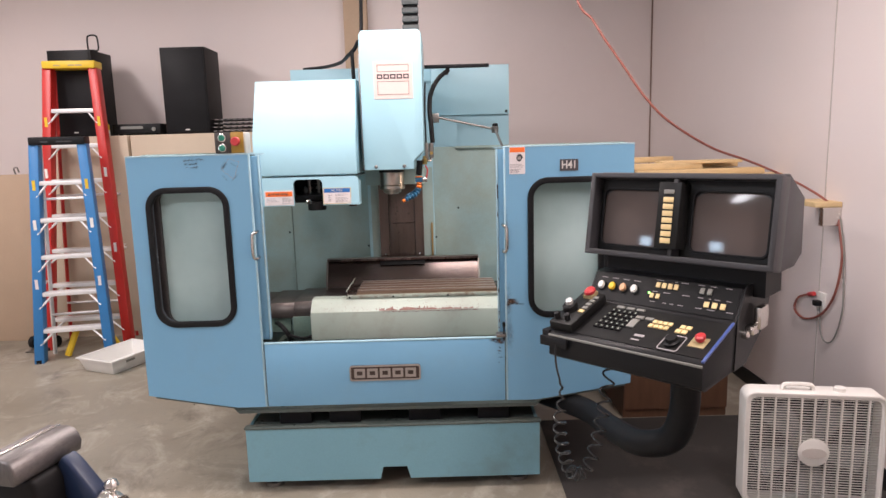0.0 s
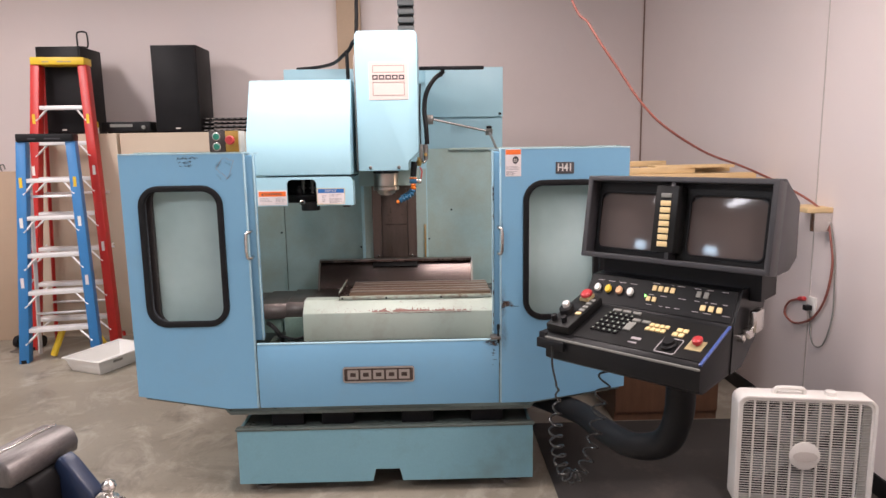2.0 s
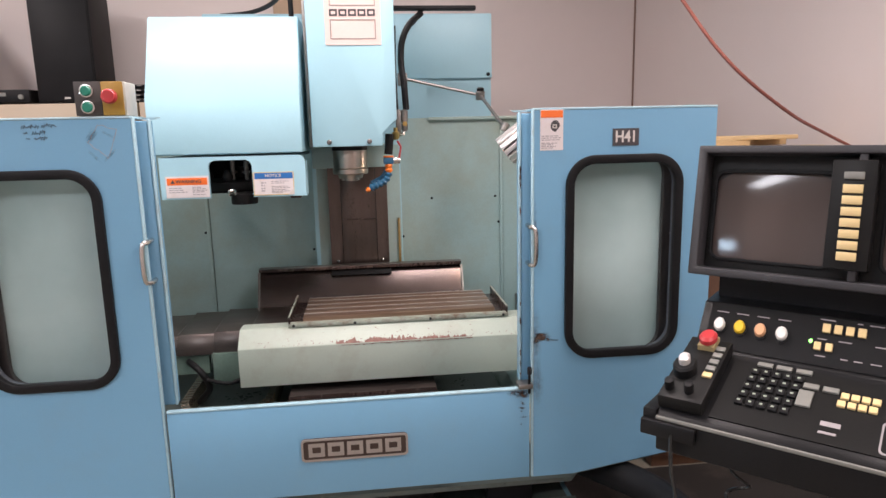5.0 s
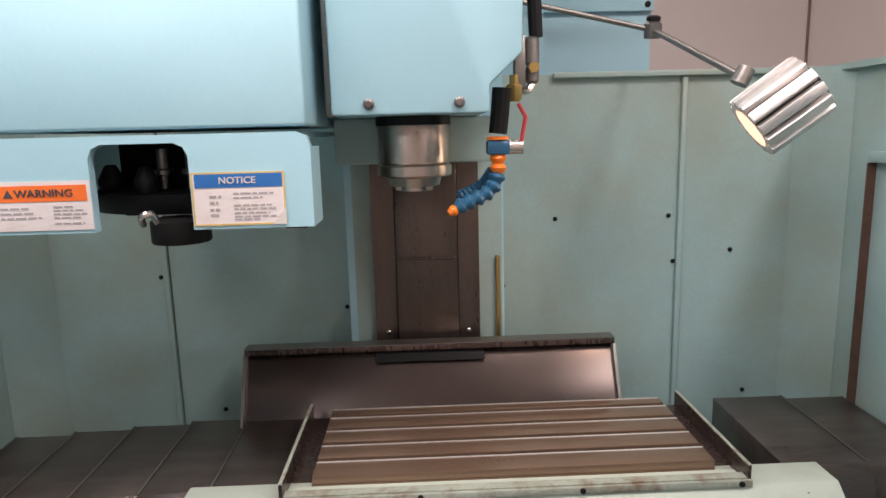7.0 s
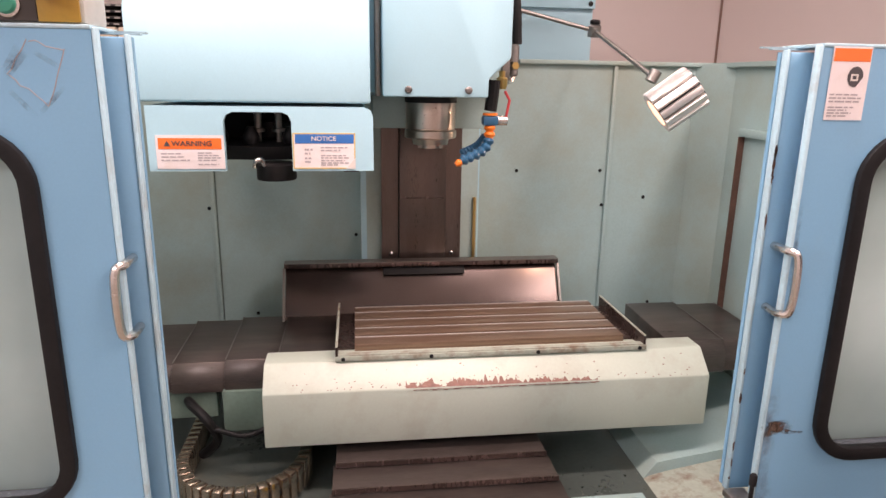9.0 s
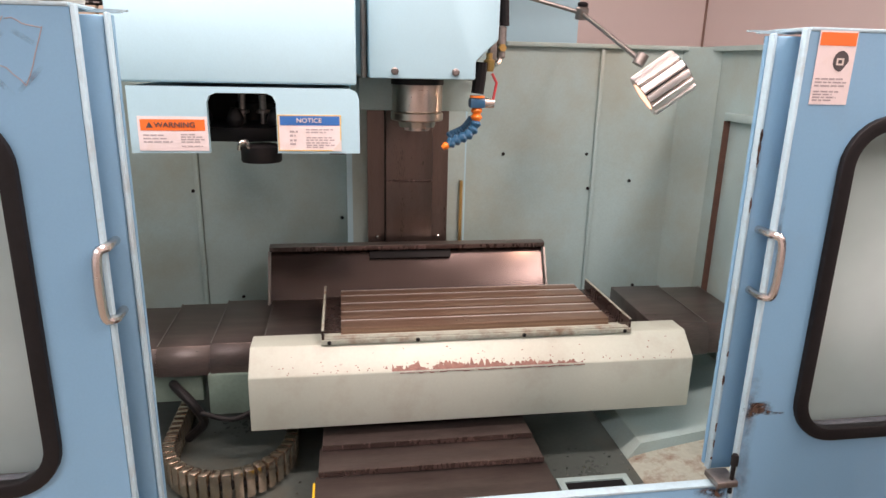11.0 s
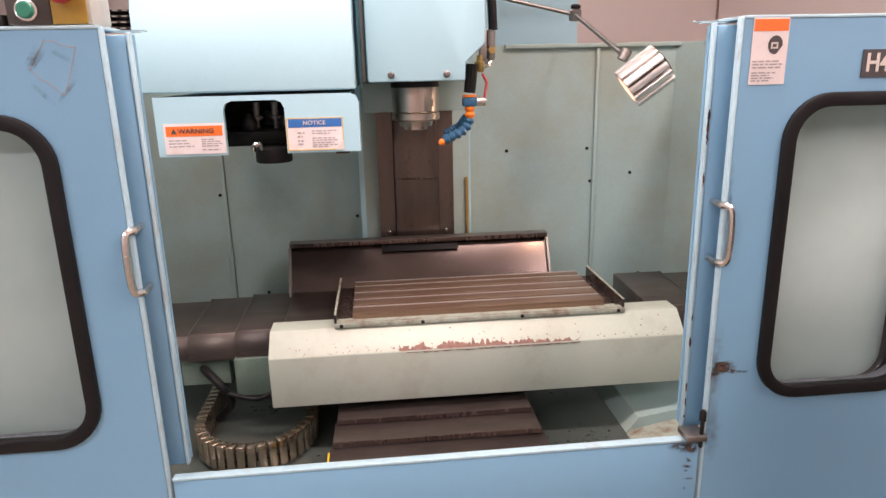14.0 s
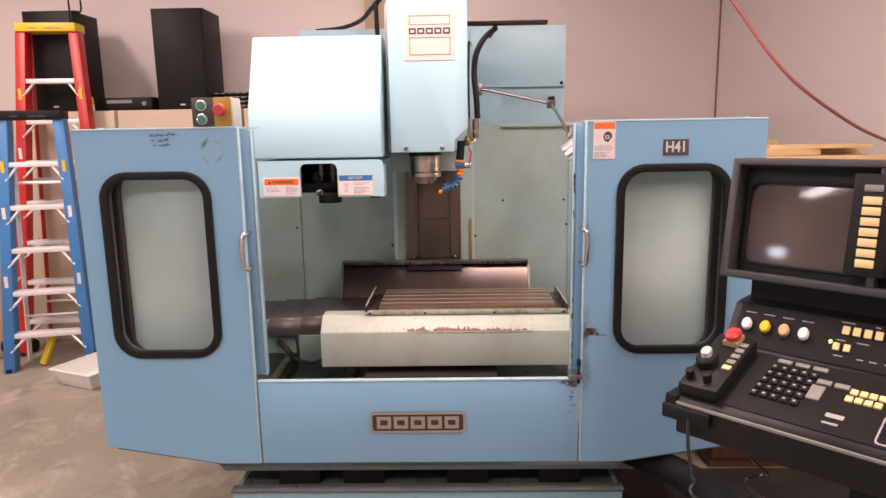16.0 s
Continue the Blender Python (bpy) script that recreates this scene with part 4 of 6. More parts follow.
sub("tray_side", box(B(), X1 - 0.007, X1, 0.668, 1.05, 0.80, 0.867), BROWNSTEEL, tray, "dark upright side strip")
sub("tray_side_edge", box(B(), X1 - 0.007, X1, 0.668, 1.05, 0.8672, 0.870), RUSTY, tray, "chipped pale top edge")
sub("tray_floor", box(B(), X0 + 0.0075, X1 - 0.0075, 0.751, 1.05, 0.800, 0.8295), BROWNSTEEL, tray)
sub("tray_lip", box(B(), X0 + 0.008, X1 - 0.008, 0.668, 0.690, 0.8265, 0.8425), RUSTY, tray)
sub("tray_gutter", box(B(), X0 + 0.008, X1 - 0.008, 0.6905, 0.724, 0.8265, 0.8300), PALEGREEN, tray, "pale painted gutter before the table")
for x in (X0 + 0.022, -0.02, 0.30, X1 - 0.022):
    sub("tray_screw", lathe(B(), [(0.006, 0), (0.006, 0.003), (0.003, 0.004)], (x, 0.660, 0.8335), (0, -1, 0), 10), BLACK, tray)


def way_cover(x0, x1, n, out):
    w = (x1 - x0) / n
    c = None
    for i in range(n):
        a, b = x0 + i * w - (0.02 if out < 0 else 0.0), x0 + (i + 1) * w + (0.02 if out > 0 else 0.0)
        d = (i if out > 0 else n - 1 - i) * 0.009
        bm = prism(B(), [(0.762 + d, 0.690), (0.762 + d, 0.752 - d), (0.790 + d, 0.794 - d), (1.15, 0.800 - d), (1.15, 0.690)], a, b, "x")
        bevelled(bm, 0.002)
        if c is None:
            c = part("way_cover", bm, OILSTEEL, machine, "telescopic oily dark steel table way cover")
        else:
            sub("cover_segment", bm, OILSTEEL, c)
        e = b - 0.004 if out > 0 else a
        lip = prism(B(), [(0.7905 + d, 0.7948 - d), (1.149, 0.8008 - d), (1.149, 0.8022 - d), (0.7905 + d, 0.7962 - d)], e, e + 0.004, "x")
        sub("segment_edge", lip, DULLSTEEL, c)
    return c


way_l = way_cover(-1.08, -0.30, 5, -1)
way_r = way_cover(0.78, 1.12, 2, 1)
guard = part("rear_guard", prism(B(), [(1.165, 0.945), (1.170, 0.95), (1.075, 0.755), (1.070, 0.755)], -0.501, 0.490, "x"), GUARDSTEEL, machine, "sloping dark steel chip guard behind the table")
sub("guard_lip", bevelled(box(B(), -0.504, 0.494, 1.140, 1.186, 0.951, 0.966), 0.002), BROWNSTEEL, guard)
sub("guard_lip_edge", box(B(), -0.504, 0.494, 1.142, 1.186, 0.9665, 0.969), DULLSTEEL, guard)
# black strip drawn as the shadow on the guard below the spindle
sub("centre_shade", prism(B(), [(1.150, 0.944), (1.155, 0.949), (1.142, 0.922), (1.137, 0.922)], -0.155, 0.14, "x"), BLACK, guard)
for x in (-0.510, 0.491):
    sub("guard_side", prism(B(), [(1.150, 0.948), (1.166, 0.948), (1.075, 0.755), (1.055, 0.755)], x, x + 0.008, "x"), DULLSTEEL, guard)
# front way cover, three telescoping plates
yc = None
for i, (y0, y1, z, hw) in enumerate(((0.56, 1.05, 0.563, 0.305), (0.46, 0.575, 0.548, 0.313), (0.10, 0.47, 0.530, 0.321))):
    bm = box(B(), -hw, hw, y0, y1, z - 0.10, z, 0.003)
    if yc is None:
        yc = part("front_way_cover", bm, OILSTEEL, machine, "telescopic oily dark steel way cover in front of the saddle")
    else:
        sub("cover_segment", bm, OILSTEEL, yc)
    sub("wiper", box(B(), -hw, hw, y0 - 0.005, y0 - 0.0005, z - 0.012, z + 0.002), BROWNSTEEL, yc)
sub("yellow_edge", box(B(), -0.327, -0.3215, 0.10, 0.44, 0.43, 0.53), YELLOW, yc, "yellow side edge strip")
bed = part("front_way_bed", box(B(), -0.30, 0.30, 0.101, 1.05, 0.42, 0.46), GREEN, machine)

# drag chain in a flat bend
pts = [(-0.735, 1.0 - 0.03 * k) for k in range(9)]
pts += [(-0.557 + 0.178 * math.cos(a), 0.73 + 0.195 * math.sin(a)) for a in [math.pi + math.pi * k / 19 for k in range(20)]]
pts += [(-0.379, 0.76 + 0.03 * k) for k in range(8)]
chain = part("drag_chain", rod(B(), [(x, y, 0.475) for x, y in pts], 0.014, 8), BLACK, machine, "steel cable drag chain in a flat loop on the pan")
lm = bevelled(box(B(), -0.017, 0.017, -0.0122, 0.0122, -0.042, 0.042), 0.002)
link = part("chain_link", lm, surface("oily_chain_steel", (0.62, 0.52, 0.42), 0.2, 0.95, vary=0.25, big=9, fine=60, dirt=(0.1, 0.07, 0.05), dirt_amount=0.7), chain)
for i, (x, y) in enumerate(pts):
    q = pts[min(i + 1, len(pts) - 1)]
    p0 = pts[max(i - 1, 0)]
    a = math.degrees(math.atan2(q[1] - p0[1], q[0] - p0[0]))
    m = pose(x, y, 0.475, 0, 0, a - 90)
    if i == 0:
        link.matrix_basis = m
    else:
        piece("chain_link", link, chain, m)
part("saddle_cable", rod(B(), smooth([(-0.76, 0.9, 0.62), (-0.72, 0.78, 0.66), (-0.66, 0.72, 0.63), (-0.64, 0.75, 0.55), (-0.70, 0.8, 0.47)], 6), 0.014), BLACK, machine, "black cables by the saddle")
part("saddle_cable", rod(B(), smooth([(-0.64, 0.72, 0.60), (-0.55, 0.70, 0.585), (-0.48, 0.72, 0.60)], 6), 0.008), BLACK, machine)
part("way_bracket", box(B(), -0.80, -0.645, 0.80, 0.83, 0.60, 0.69), DARKGREEN, machine)

# coolant nozzle, valve and air lines beside the head
noz = part("coolant_nozzle", rod(B(), smooth([(0.158, 0.68, 1.60), (0.155, 0.68, 1.56), (0.150, 0.68, 1.515)], 4), 0.018), BLACK, machine, "blue and orange segmented coolant nozzle")
sub("valve", bevelled(box(B(), 0.128, 0.172, 0.662, 0.70, 1.475, 1.503), 0.006), HOSEBLUE, noz)
sub("valve_end", lathe(B(), [(0.014, 0), (0.014, 0.03)], (0.168, 0.68, 1.489), (1, 0, 0), 12), STEEL, noz)
line = smooth([(0.150, 0.68, 1.476), (0.150, 0.68, 1.445), (0.146, 0.678, 1.424), (0.135, 0.675, 1.407), (0.112, 0.67, 1.394), (0.085, 0.667, 1.384), (0.062, 0.662, 1.372), (0.040, 0.658, 1.358)], 12)
beads, run_ = [Vector(line[0])], 0.0
for p, q in zip(line, line[1:]):
    run_ += (Vector(q) - Vector(p)).length
    if run_ >= 0.0175:
        beads.append(Vector(q))
        run_ = 0.0
for i, (p, q) in enumerate(zip(beads, beads[1:])):
    d = q - p
    ln = d.length
    last = i == len(beads) - 2
    r = 0.011 if last else 0.0165
    m = ORANGE if i < 2 or last else HOSEBLUE
    sub("segment", lathe(B(), [(r * 0.62, -0.001), (r * 0.85, ln * 0.14), (r, ln * 0.38), (r * 0.93, ln * 0.62), (r * 0.70, ln * 0.80), (r * 0.62, ln + 0.001)], p, d, 14), m, noz)
sub("valve_ring", lathe(B(), [(0.0215, 0), (0.0215, 0.006)], (0.150, 0.68, 1.5035), (0, 0, 1), 14), ORANGE, noz)
bm = B()
for i, p in enumerate(smooth([(0.14, 0.71, 1.44), (0.12, 0.715, 1.415), (0.08, 0.715, 1.395)], 5)):
    lathe(bm, [(0.008, -0.007), (0.0125, 0), (0.008, 0.007)], p, (0.5, 0, 0.4), 10)
sub("second_nozzle", bm, HOSEBLUE, noz)
sub("red_lever", rod(B(), [(0.19, 0.68, 1.57), (0.203, 0.675, 1.545), (0.195, 0.675, 1.50)], 0.004), REDPL, noz, "small red valve lever")
sub("brass_fitting", lathe(B(), [(0.012, 0), (0.016, 0.01), (0.016, 0.03), (0.009, 0.034), (0.009, 0.05)], (0.185, 0.70, 1.575), (0, 0, 1), 8), BRASS, noz)
sub("air_filter", lathe(B(), [(0.008, -0.05), (0.014, -0.045), (0.014, -0.02), (0.010, -0.016), (0.015, -0.01), (0.015, 0.035), (0.009, 0.04)], (0.226, 0.74, 1.66), (0, 0, 1), 14), DULLSTEEL, noz, "metal air filter body")
sub("fitting_nut", lathe(B(), [(0.011, 0), (0.011, 0.016)], (0.226, 0.728, 1.64), (0, -1, 0), 6), BRASS, noz)
sub("elbow", rod(B(), smooth([(0.226, 0.74, 1.61), (0.215, 0.735, 1.597), (0.20, 0.72, 1.597)], 4), 0.008), STEEL, noz)
sub("filter_bracket", bevelled(box(B(), 0.188, 0.21, 0.715, 0.74, 1.60, 1.70), 0.003), DULLSTEEL, noz)
sub("air_line", rod(B(), smooth([(0.235, 0.745, 1.70), (0.23, 0.75, 1.80), (0.222, 0.78, 1.90), (0.235, 0.86, 2.0), (0.28, 0.98, 2.09), (0.34, 1.1, 2.15)], 6), 0.014), BLACK, noz, "thick black hose along the head")
sub("thin_line", rod(B(), smooth([(0.20, 0.72, 1.66), (0.196, 0.74, 1.75), (0.195, 0.76, 1.9), (0.20, 0.8, 2.05)], 6), 0.005), BLACK, noz)
sub("hose_bar", bevelled(box(B(), 0.192, 0.60, 1.08, 1.12, 2.165, 2.185), 0.004), BLACK, noz, "black bar carrying hoses")
sub("hose_bar_arm", rod(B(), [(0.34, 1.1, 2.16), (0.34, 1.80, 2.2)], 0.012), BLACK, noz)
head_cable = part("head_cable", rod(B(), smooth([(-0.72, 1.85, 2.270), (-0.55, 1.79, 2.276), (-0.40, 1.5, 2.265), (-0.30, 1.2, 2.27), (-0.22, 1.05, 2.32), (-0.185, 1.05, 2.5), (-0.18, 1.1, 3.69)], 8), 0.012), BLACK, machine, "black cable arching to the head")
cable_stub = part("cable_stub", rod(B(), [(-0.26, 1.10, 2.29), (-0.255, 1.10, 2.06)], 0.012), BLACK, machine)
vc = part("cable_chain", box(B(), 0.075, 0.165, 0.99, 1.04, 2.325, 3.69), BLACK, machine, "black vertical cable chain above the head")
lm = bevelled(box(B(), -0.05, 0.05, -0.006, 0.03, -0.016, 0.016), 0.004)
first = sub("chain_link", lm, surface("grey_chain_plastic", (0.10, 0.11, 0.11), 0.5), vc)
for i in range(26):
    m = pose(0.12, 0.972, 2.345 + i * 0.05)
    if i == 0:
        first.matrix_basis = m
    else:
        piece("chain_link", first, vc, m)

# where the head, magazine, column, cabinet, guard and table stand
for group, shift in (((headstock, spindle, head, noz, vc, head_cable, cable_stub), (0.018, 0.076, 0.016)),
                     ((mag, lower, mount), (0.007, 0.035, 0.018)), ((col,), (0.034, 0.044, 0.0)), ((cab,), (0.055, -0.065, -0.003)),
                     ((guard,), (0.035, 0.03, 0.009)), ((saddle, cover, tb, tray, way_l, way_r), (0.018, 0.002, 0.0)), ((yc, bed), (0.023, 0.0, 0.0))):
    for ob in group:
        ob.location = shift

# work lamp on a jointed arm
lamp = thing("work_lamp", "finned bright metal halogen work lamp on a jointed arm, lit", "lamp")
J0, J1, J2 = (0.275, 1.338, 1.885), (0.664, 1.332, 1.797), (0.688, 0.858, 1.632)
part("arm_mount", bevelled(box(B(), 0.2455, 0.295, 1.308, 1.368, 1.85, 1.91), 0.005), DULLSTEEL, lamp)
part("upper_arm", rod(B(), [J0, J1], 0.0075), DULLSTEEL, lamp)
part("lower_arm", rod(B(), [J1, J2], 0.008), DULLSTEEL, lamp)
part("knuckle", lathe(B(), [(0.022, -0.022), (0.024, 0), (0.024, 0.016), (0.015, 0.024)], J1, (0, -0.2, 1), 14), DULLSTEEL, lamp, "dark arm joint")
part("knuckle_cap", lathe(B(), [(0.019, 0.024), (0.019, 0.034), (0.012, 0.038)], J1, (0, -0.2, 1), 14), BLACK, lamp)
part("swivel", lathe(B(), [(0.018, -0.015), (0.018, 0.02)], J2, (0.5, 0, 1), 12), DULLSTEEL, lamp)
AX = Vector((-0.78, 0.20, -0.62)).normalized()
C0 = Vector((0.722, 0.765, 1.568))
R = Vector((0, 0, 1)).rotation_difference(AX).to_matrix().to_4x4()
M = Matrix.Translation(C0) @ R @ Matrix.Scale(0.89, 4)
bm = lathe(B(), [(0.03, -0.085), (0.05, -0.08), (0.058, -0.06), (0.058, 0.07), (0.05, 0.072)], (0, 0, 0), seg=28)
bm.transform(M)
shade = part("lamp_head", bm, BLACK, lamp, "cylindrical finned lamp head")
for k in range(13):
    bm = bevelled(box(B(), 0.05, 0.075, -0.0115, 0.0115, -0.075, 0.074), 0.003)
    bm.transform(M @ pose(0, 0, 0, 0, 0, k * 360 / 13))
    sub("fin", bm, FINMETAL, shade)
bm = lathe(B(), [(0.0, 0.070), (0.046, 0.0715), (0.05, 0.074)], (0, 0, 0), seg=28)
bm.transform(M)
part("lamp_glass", bm, LAMPON, lamp, "glowing warm lamp glass")
spot = bpy.data.lights.new("work_lamp_light", "SPOT")
spot.energy, spot.color, spot.spot_size, spot.spot_blend, spot.shadow_soft_size = 4, (1.0, 0.72, 0.55), radians(110), 0.6, 0.04
so = new("work_lamp_light", spot)
so.matrix_world = look(C0 + AX * 0.085, C0 + AX)


# ---- switch box on the panel ----
sb = thing("switch_box", "small machine switch box with green buttons and a red stop knob", "switch box", pose(-0.68, 0.03, 1.6865))
part("box_body", bevelled(box(B(), -0.068, 0.072, -0.02, 0.07, 0.0, 0.098), 0.006), surface("beige_grey_box", (0.48, 0.48, 0.44), 0.5), sb)
part("black_face", bevelled(box(B(), -0.068, 0.006, -0.026, -0.0205, 0.002, 0.098), 0.002), surface("brown_black_face", (0.05, 0.042, 0.038), 0.5), sb)
part("yellow_face", bevelled(box(B(), 0.0065, 0.066, -0.026, -0.0205, 0.002, 0.098), 0.002), MUSTARD, sb, "yellow stop button plate")
for z in (0.072, 0.026):
    b = part("button", lathe(B(), [(0.015, 0), (0.015, 0.008), (0.012, 0.012)], (-0.033, -0.026, z), (0, -1, 0), 20), GREENPL, sb, "green push button")
    sub("bezel", lathe(B(), [(0.019, 0), (0.019, 0.004), (0.0155, 0.005)], (-0.033, -0.0261, z), (0, -1, 0), 20), STEEL, b)
part("stop_knob", lathe(B(), [(0.010, 0), (0.012, 0.012), (0.021, 0.014), (0.021, 0.026), (0.017, 0.031)], (0.034, -0.026, 0.055), (0, -1, 0), 22), REDPL, sb, "red mushroom stop knob")

# ---- control console ----
CON = pose(0.885, -0.488, 0.03, 0, 0, -44.5)
con = thing("control_console", "charcoal machine control console with two dark tube monitors", "control console", CON)
W = 0.695
# monitor housing: local x along the front, y to the back
hood = part("monitor_housing", bevelled(prism(B(), [(0.035, 1.225), (0.05, 1.235), (0.09, 1.54), (0.11, 1.54), (0.28, 1.45), (0.28, 1.25), (0.20, 1.215), (0.05, 1.215)], 0.0, W, "x"), 0.004), DARKGREY, con, "charcoal textured monitor housing")
T = pose(0, 0.012, 1.222, -9.5)


def tilt(bm):
    bm.transform(T)
    return bm


sub("bezel", tilt(bevelled(ring(B(), [(-0.004, 0), (W + 0.004, 0), (W + 0.004, 0.318), (-0.004, 0.318)], [(0.016, 0.02), (W - 0.016, 0.02), (W - 0.016, 0.300), (0.016, 0.300)], -0.045, 0.04), 0.004)), DARKGREY, hood, "projecting dark monitor bezel")
sub("divider", tilt(bevelled(box(B(), 0.335, 0.352, -0.04, 0.035, 0.02, 0.30), 0.003)), DARKGREY, hood)
for x0, x1 in ((0.016, 0.334), (0.353, W - 0.016)):
    cx = (x0 + x1) / 2 - (0.012 if x0 < 0.1 else -0.008)
    sub("recess_face", tilt(plate_with_hole(B(), [(x0, 0.02), (x1, 0.02), (x1, 0.30), (x0, 0.30)], rounded(cx - 0.134, cx + 0.134, 0.042, 0.262, 0.024), 0.02, 0.032)), PANELBLACK, hood)
    sub("screen_frame", tilt(bevelled(ring(B(), rounded(cx - 0.138, cx + 0.138, 0.038, 0.266, 0.028), rounded(cx - 0.130, cx + 0.130, 0.046, 0.258, 0.022), 0.012, 0.0195), 0.002)), BLACK, hood)
    bm = B()
    nx, nz = 12, 10
    g = [[bm.verts.new((cx - 0.133 + 0.266 * i / nx, 0.030 - 0.012 * (1 - ((2 * i / nx - 1) ** 2 + (2 * j / nz - 1) ** 2) / 2), 0.043 + 0.218 * j / nz)) for i in range(nx + 1)] for j in range(nz + 1)]
    for j in range(nz):
        for i in range(nx):
            bm.faces.new((g[j][i], g[j][i + 1], g[j + 1][i + 1], g[j + 1][i]))
    sub("screen", tilt(bm), SCREEN, hood, "dark glossy curved tube screen, brownish room reflection in its colour")
sk = sub("soft_key_strip", tilt(bevelled(box(B(), 0.288, 0.372, -0.055, 0.03, 0.045, 0.285), 0.003)), PANELBLACK, hood, "black strip with cream soft keys")
km = tilt(bevelled(box(B(), 0.312, 0.350, -0.060, -0.0555, 0.0, 0.019), 0.0015))
key = sub("soft_key", km, CREAM, hood)
for k in range(8):
    d = Vector((0, math.sin(radians(8.5)), math.cos(radians(8.5)))) * (0.065 + k * 0.0245)
    if k == 0:
        key.location = d
    elif k < 7:
        piece("soft_key", key, hood, Matrix.Translation(d))
bm = tilt(bevelled(box(B(), 0.312, 0.350, -0.060, -0.0555, 0.0, 0.016), 0.0015))
bm.transform(Matrix.Translation(Vector((0, math.sin(radians(8.5)), math.cos(radians(8.5)))) * 0.242))
sub("dark_key", bm, KEYGREY, hood)
# solid block, coloured black in place of the shaded gap
part("neck", box(B(), 0.05, 0.65, 0.06, 0.22, 1.12, 1.2149), BLACK, con, "black block standing in for the shaded gap under the monitors")
# keyboard desk: sloping button strip then a shallower keyboard
desk = part("desk_body", bevelled(prism(B(), [(-0.33, 0.895), (-0.33, 0.972), (-0.316, 0.984), (-0.075, 1.055), (0.0, 1.158), (0.20, 1.165), (0.20, 1.0), (0.02, 0.89), (-0.30, 0.88)], 0.035, 0.605, "x"), 0.004), DESKBLACK, con, "black sloping control desk")
# planes of the keyboard and of the steeper button strip: x along, y up the slope, z out
K = pose(0.072, -0.315, 0.9852, math.degrees(math.atan2(0.071, 0.241))) @ Matrix.Diagonal((0.875, 1.2, 1, 1))
L = pose(0.072, -0.075, 1.0562, math.degrees(math.atan2(0.103, 0.075))) @ Matrix.Diagonal((0.875, 1.18, 1, 1))


def on(plane, bm):
    bm.transform(plane)
    return bm


sub("overlay", on(K, box(B(), 0.075, 0.60, 0.006, 0.19, -0.001, 0.0015)), PANELBLACK, desk)
sub("button_strip", on(L, box(B(), -0.02, 0.60, 0.006, 0.105, -0.001, 0.0015)), DESKBLACK, desk)
# edge strip whose blue is the window's reflection, put into the colour
sub("edge_reflection", on(K, bevelled(box(B(), 0.601, 0.612, -0.01, 0.20, -0.002, 0.006), 0.002)), surface("blue_window_reflection", (0.06, 0.10, 0.30), 0.3), desk, "glossy desk edge coloured with a bluish window reflection")
sub("front_lip", bevelled(box(B(), 0.035, 0.605, -0.336, -0.329, 0.966, 0.974), 0.002), KEYGREY, desk)
for i, m in enumerate((WHITEPL, YELLOW, PEACH, WHITEPL)):
    b = sub("round_button", on(L, lathe(B(), [(0.014, 0.0016), (0.014, 0.014), (0.011, 0.018)], (0.012 + i * 0.052, 0.055, 0), seg=18)), m, desk, {WHITEPL: "white", YELLOW: "yellow", PEACH: "peach"}[m] + " round push button")
    sub("round_bezel", on(L, lathe(B(), [(0.018, 0.0016), (0.018, 0.005), (0.0145, 0.006)], (0.012 + i * 0.052, 0.055, 0), seg=18)), BLACK, desk)


def key_row(plane, x, y, n, dx, w, h, material, t=0.008, label=""):
    for i in range(n):
        sub("key", on(plane, bevelled(box(B(), x + i * dx, x + i * dx + w, y, y + h, 0.0017, t), 0.0012, 1)), material, desk, label)


key_row(L, 0.258, 0.072, 4, 0.026, 0.018, 0.018, CREAM)
key_row(L, 0.245, 0.035, 2, 0.026, 0.016, 0.016, CREAM)
sub("status_led", on(L, lathe(B(), [(0.004, 0.0016), (0.004, 0.004), (0.002, 0.006)], (0.236, 0.052, 0), seg=10)), LEDGREEN, desk, "small lit green indicator")
key_row(L, 0.445, 0.070, 2, 0.030, 0.018, 0.020, KEYGREY)
key_row(L, 0.475, 0.030, 3, 0.032, 0.020, 0.018, CREAM)
bars_bm = B()
rnd = random.Random(2)
for y in (0.098, 0.058, 0.024):
    x = 0.25
    while x < 0.57:
        w = rnd.uniform(0.01, 0.035)
        box(bars_bm, x, x + w, y, y + 0.0022, 0.0016, 0.0019)
        x += w + rnd.uniform(0.012, 0.05)
for i in range(4):
    box(bars_bm, -0.003 + i * 0.052, 0.028 + i * 0.052, 0.085, 0.0872, 0.0016, 0.0019)
tagged(sub("legend", on(L, bars_bm), GREYINK, desk), kind="stuff")
for r in range(5):
    key_row(K, 0.115 + 0.002 * r, 0.055 + r * 0.024, 5, 0.025, 0.019, 0.017, BLACK)
    for i in range(5):
        sub("key_legend", on(K, box(B(), 0.120 + 0.002 * r + i * 0.025, 0.127 + 0.002 * r + i * 0.025, 0.062 + r * 0.024, 0.067 + r * 0.024, 0.0081, 0.0084)), KEYGREEN, desk)
key_row(K, 0.24, 0.085, 1, 0.03, 0.032, 0.045, KEYGREY)
key_row(K, 0.245, 0.138, 2, 0.042, 0.034, 0.014, KEYGREY)
key_row(K, 0.13, 0.178, 3, 0.045, 0.036, 0.012, KEYGREY)
key_row(K, 0.322, 0.105, 4, 0.021, 0.017, 0.016, CREAM)
key_row(K, 0.326, 0.128, 4, 0.021, 0.017, 0.016, CREAM)
key_row(K, 0.435, 0.100, 2, 0.024, 0.020, 0.018, CREAM)
key_row(K, 0.44, 0.124, 2, 0.024, 0.020, 0.018, CREAM)
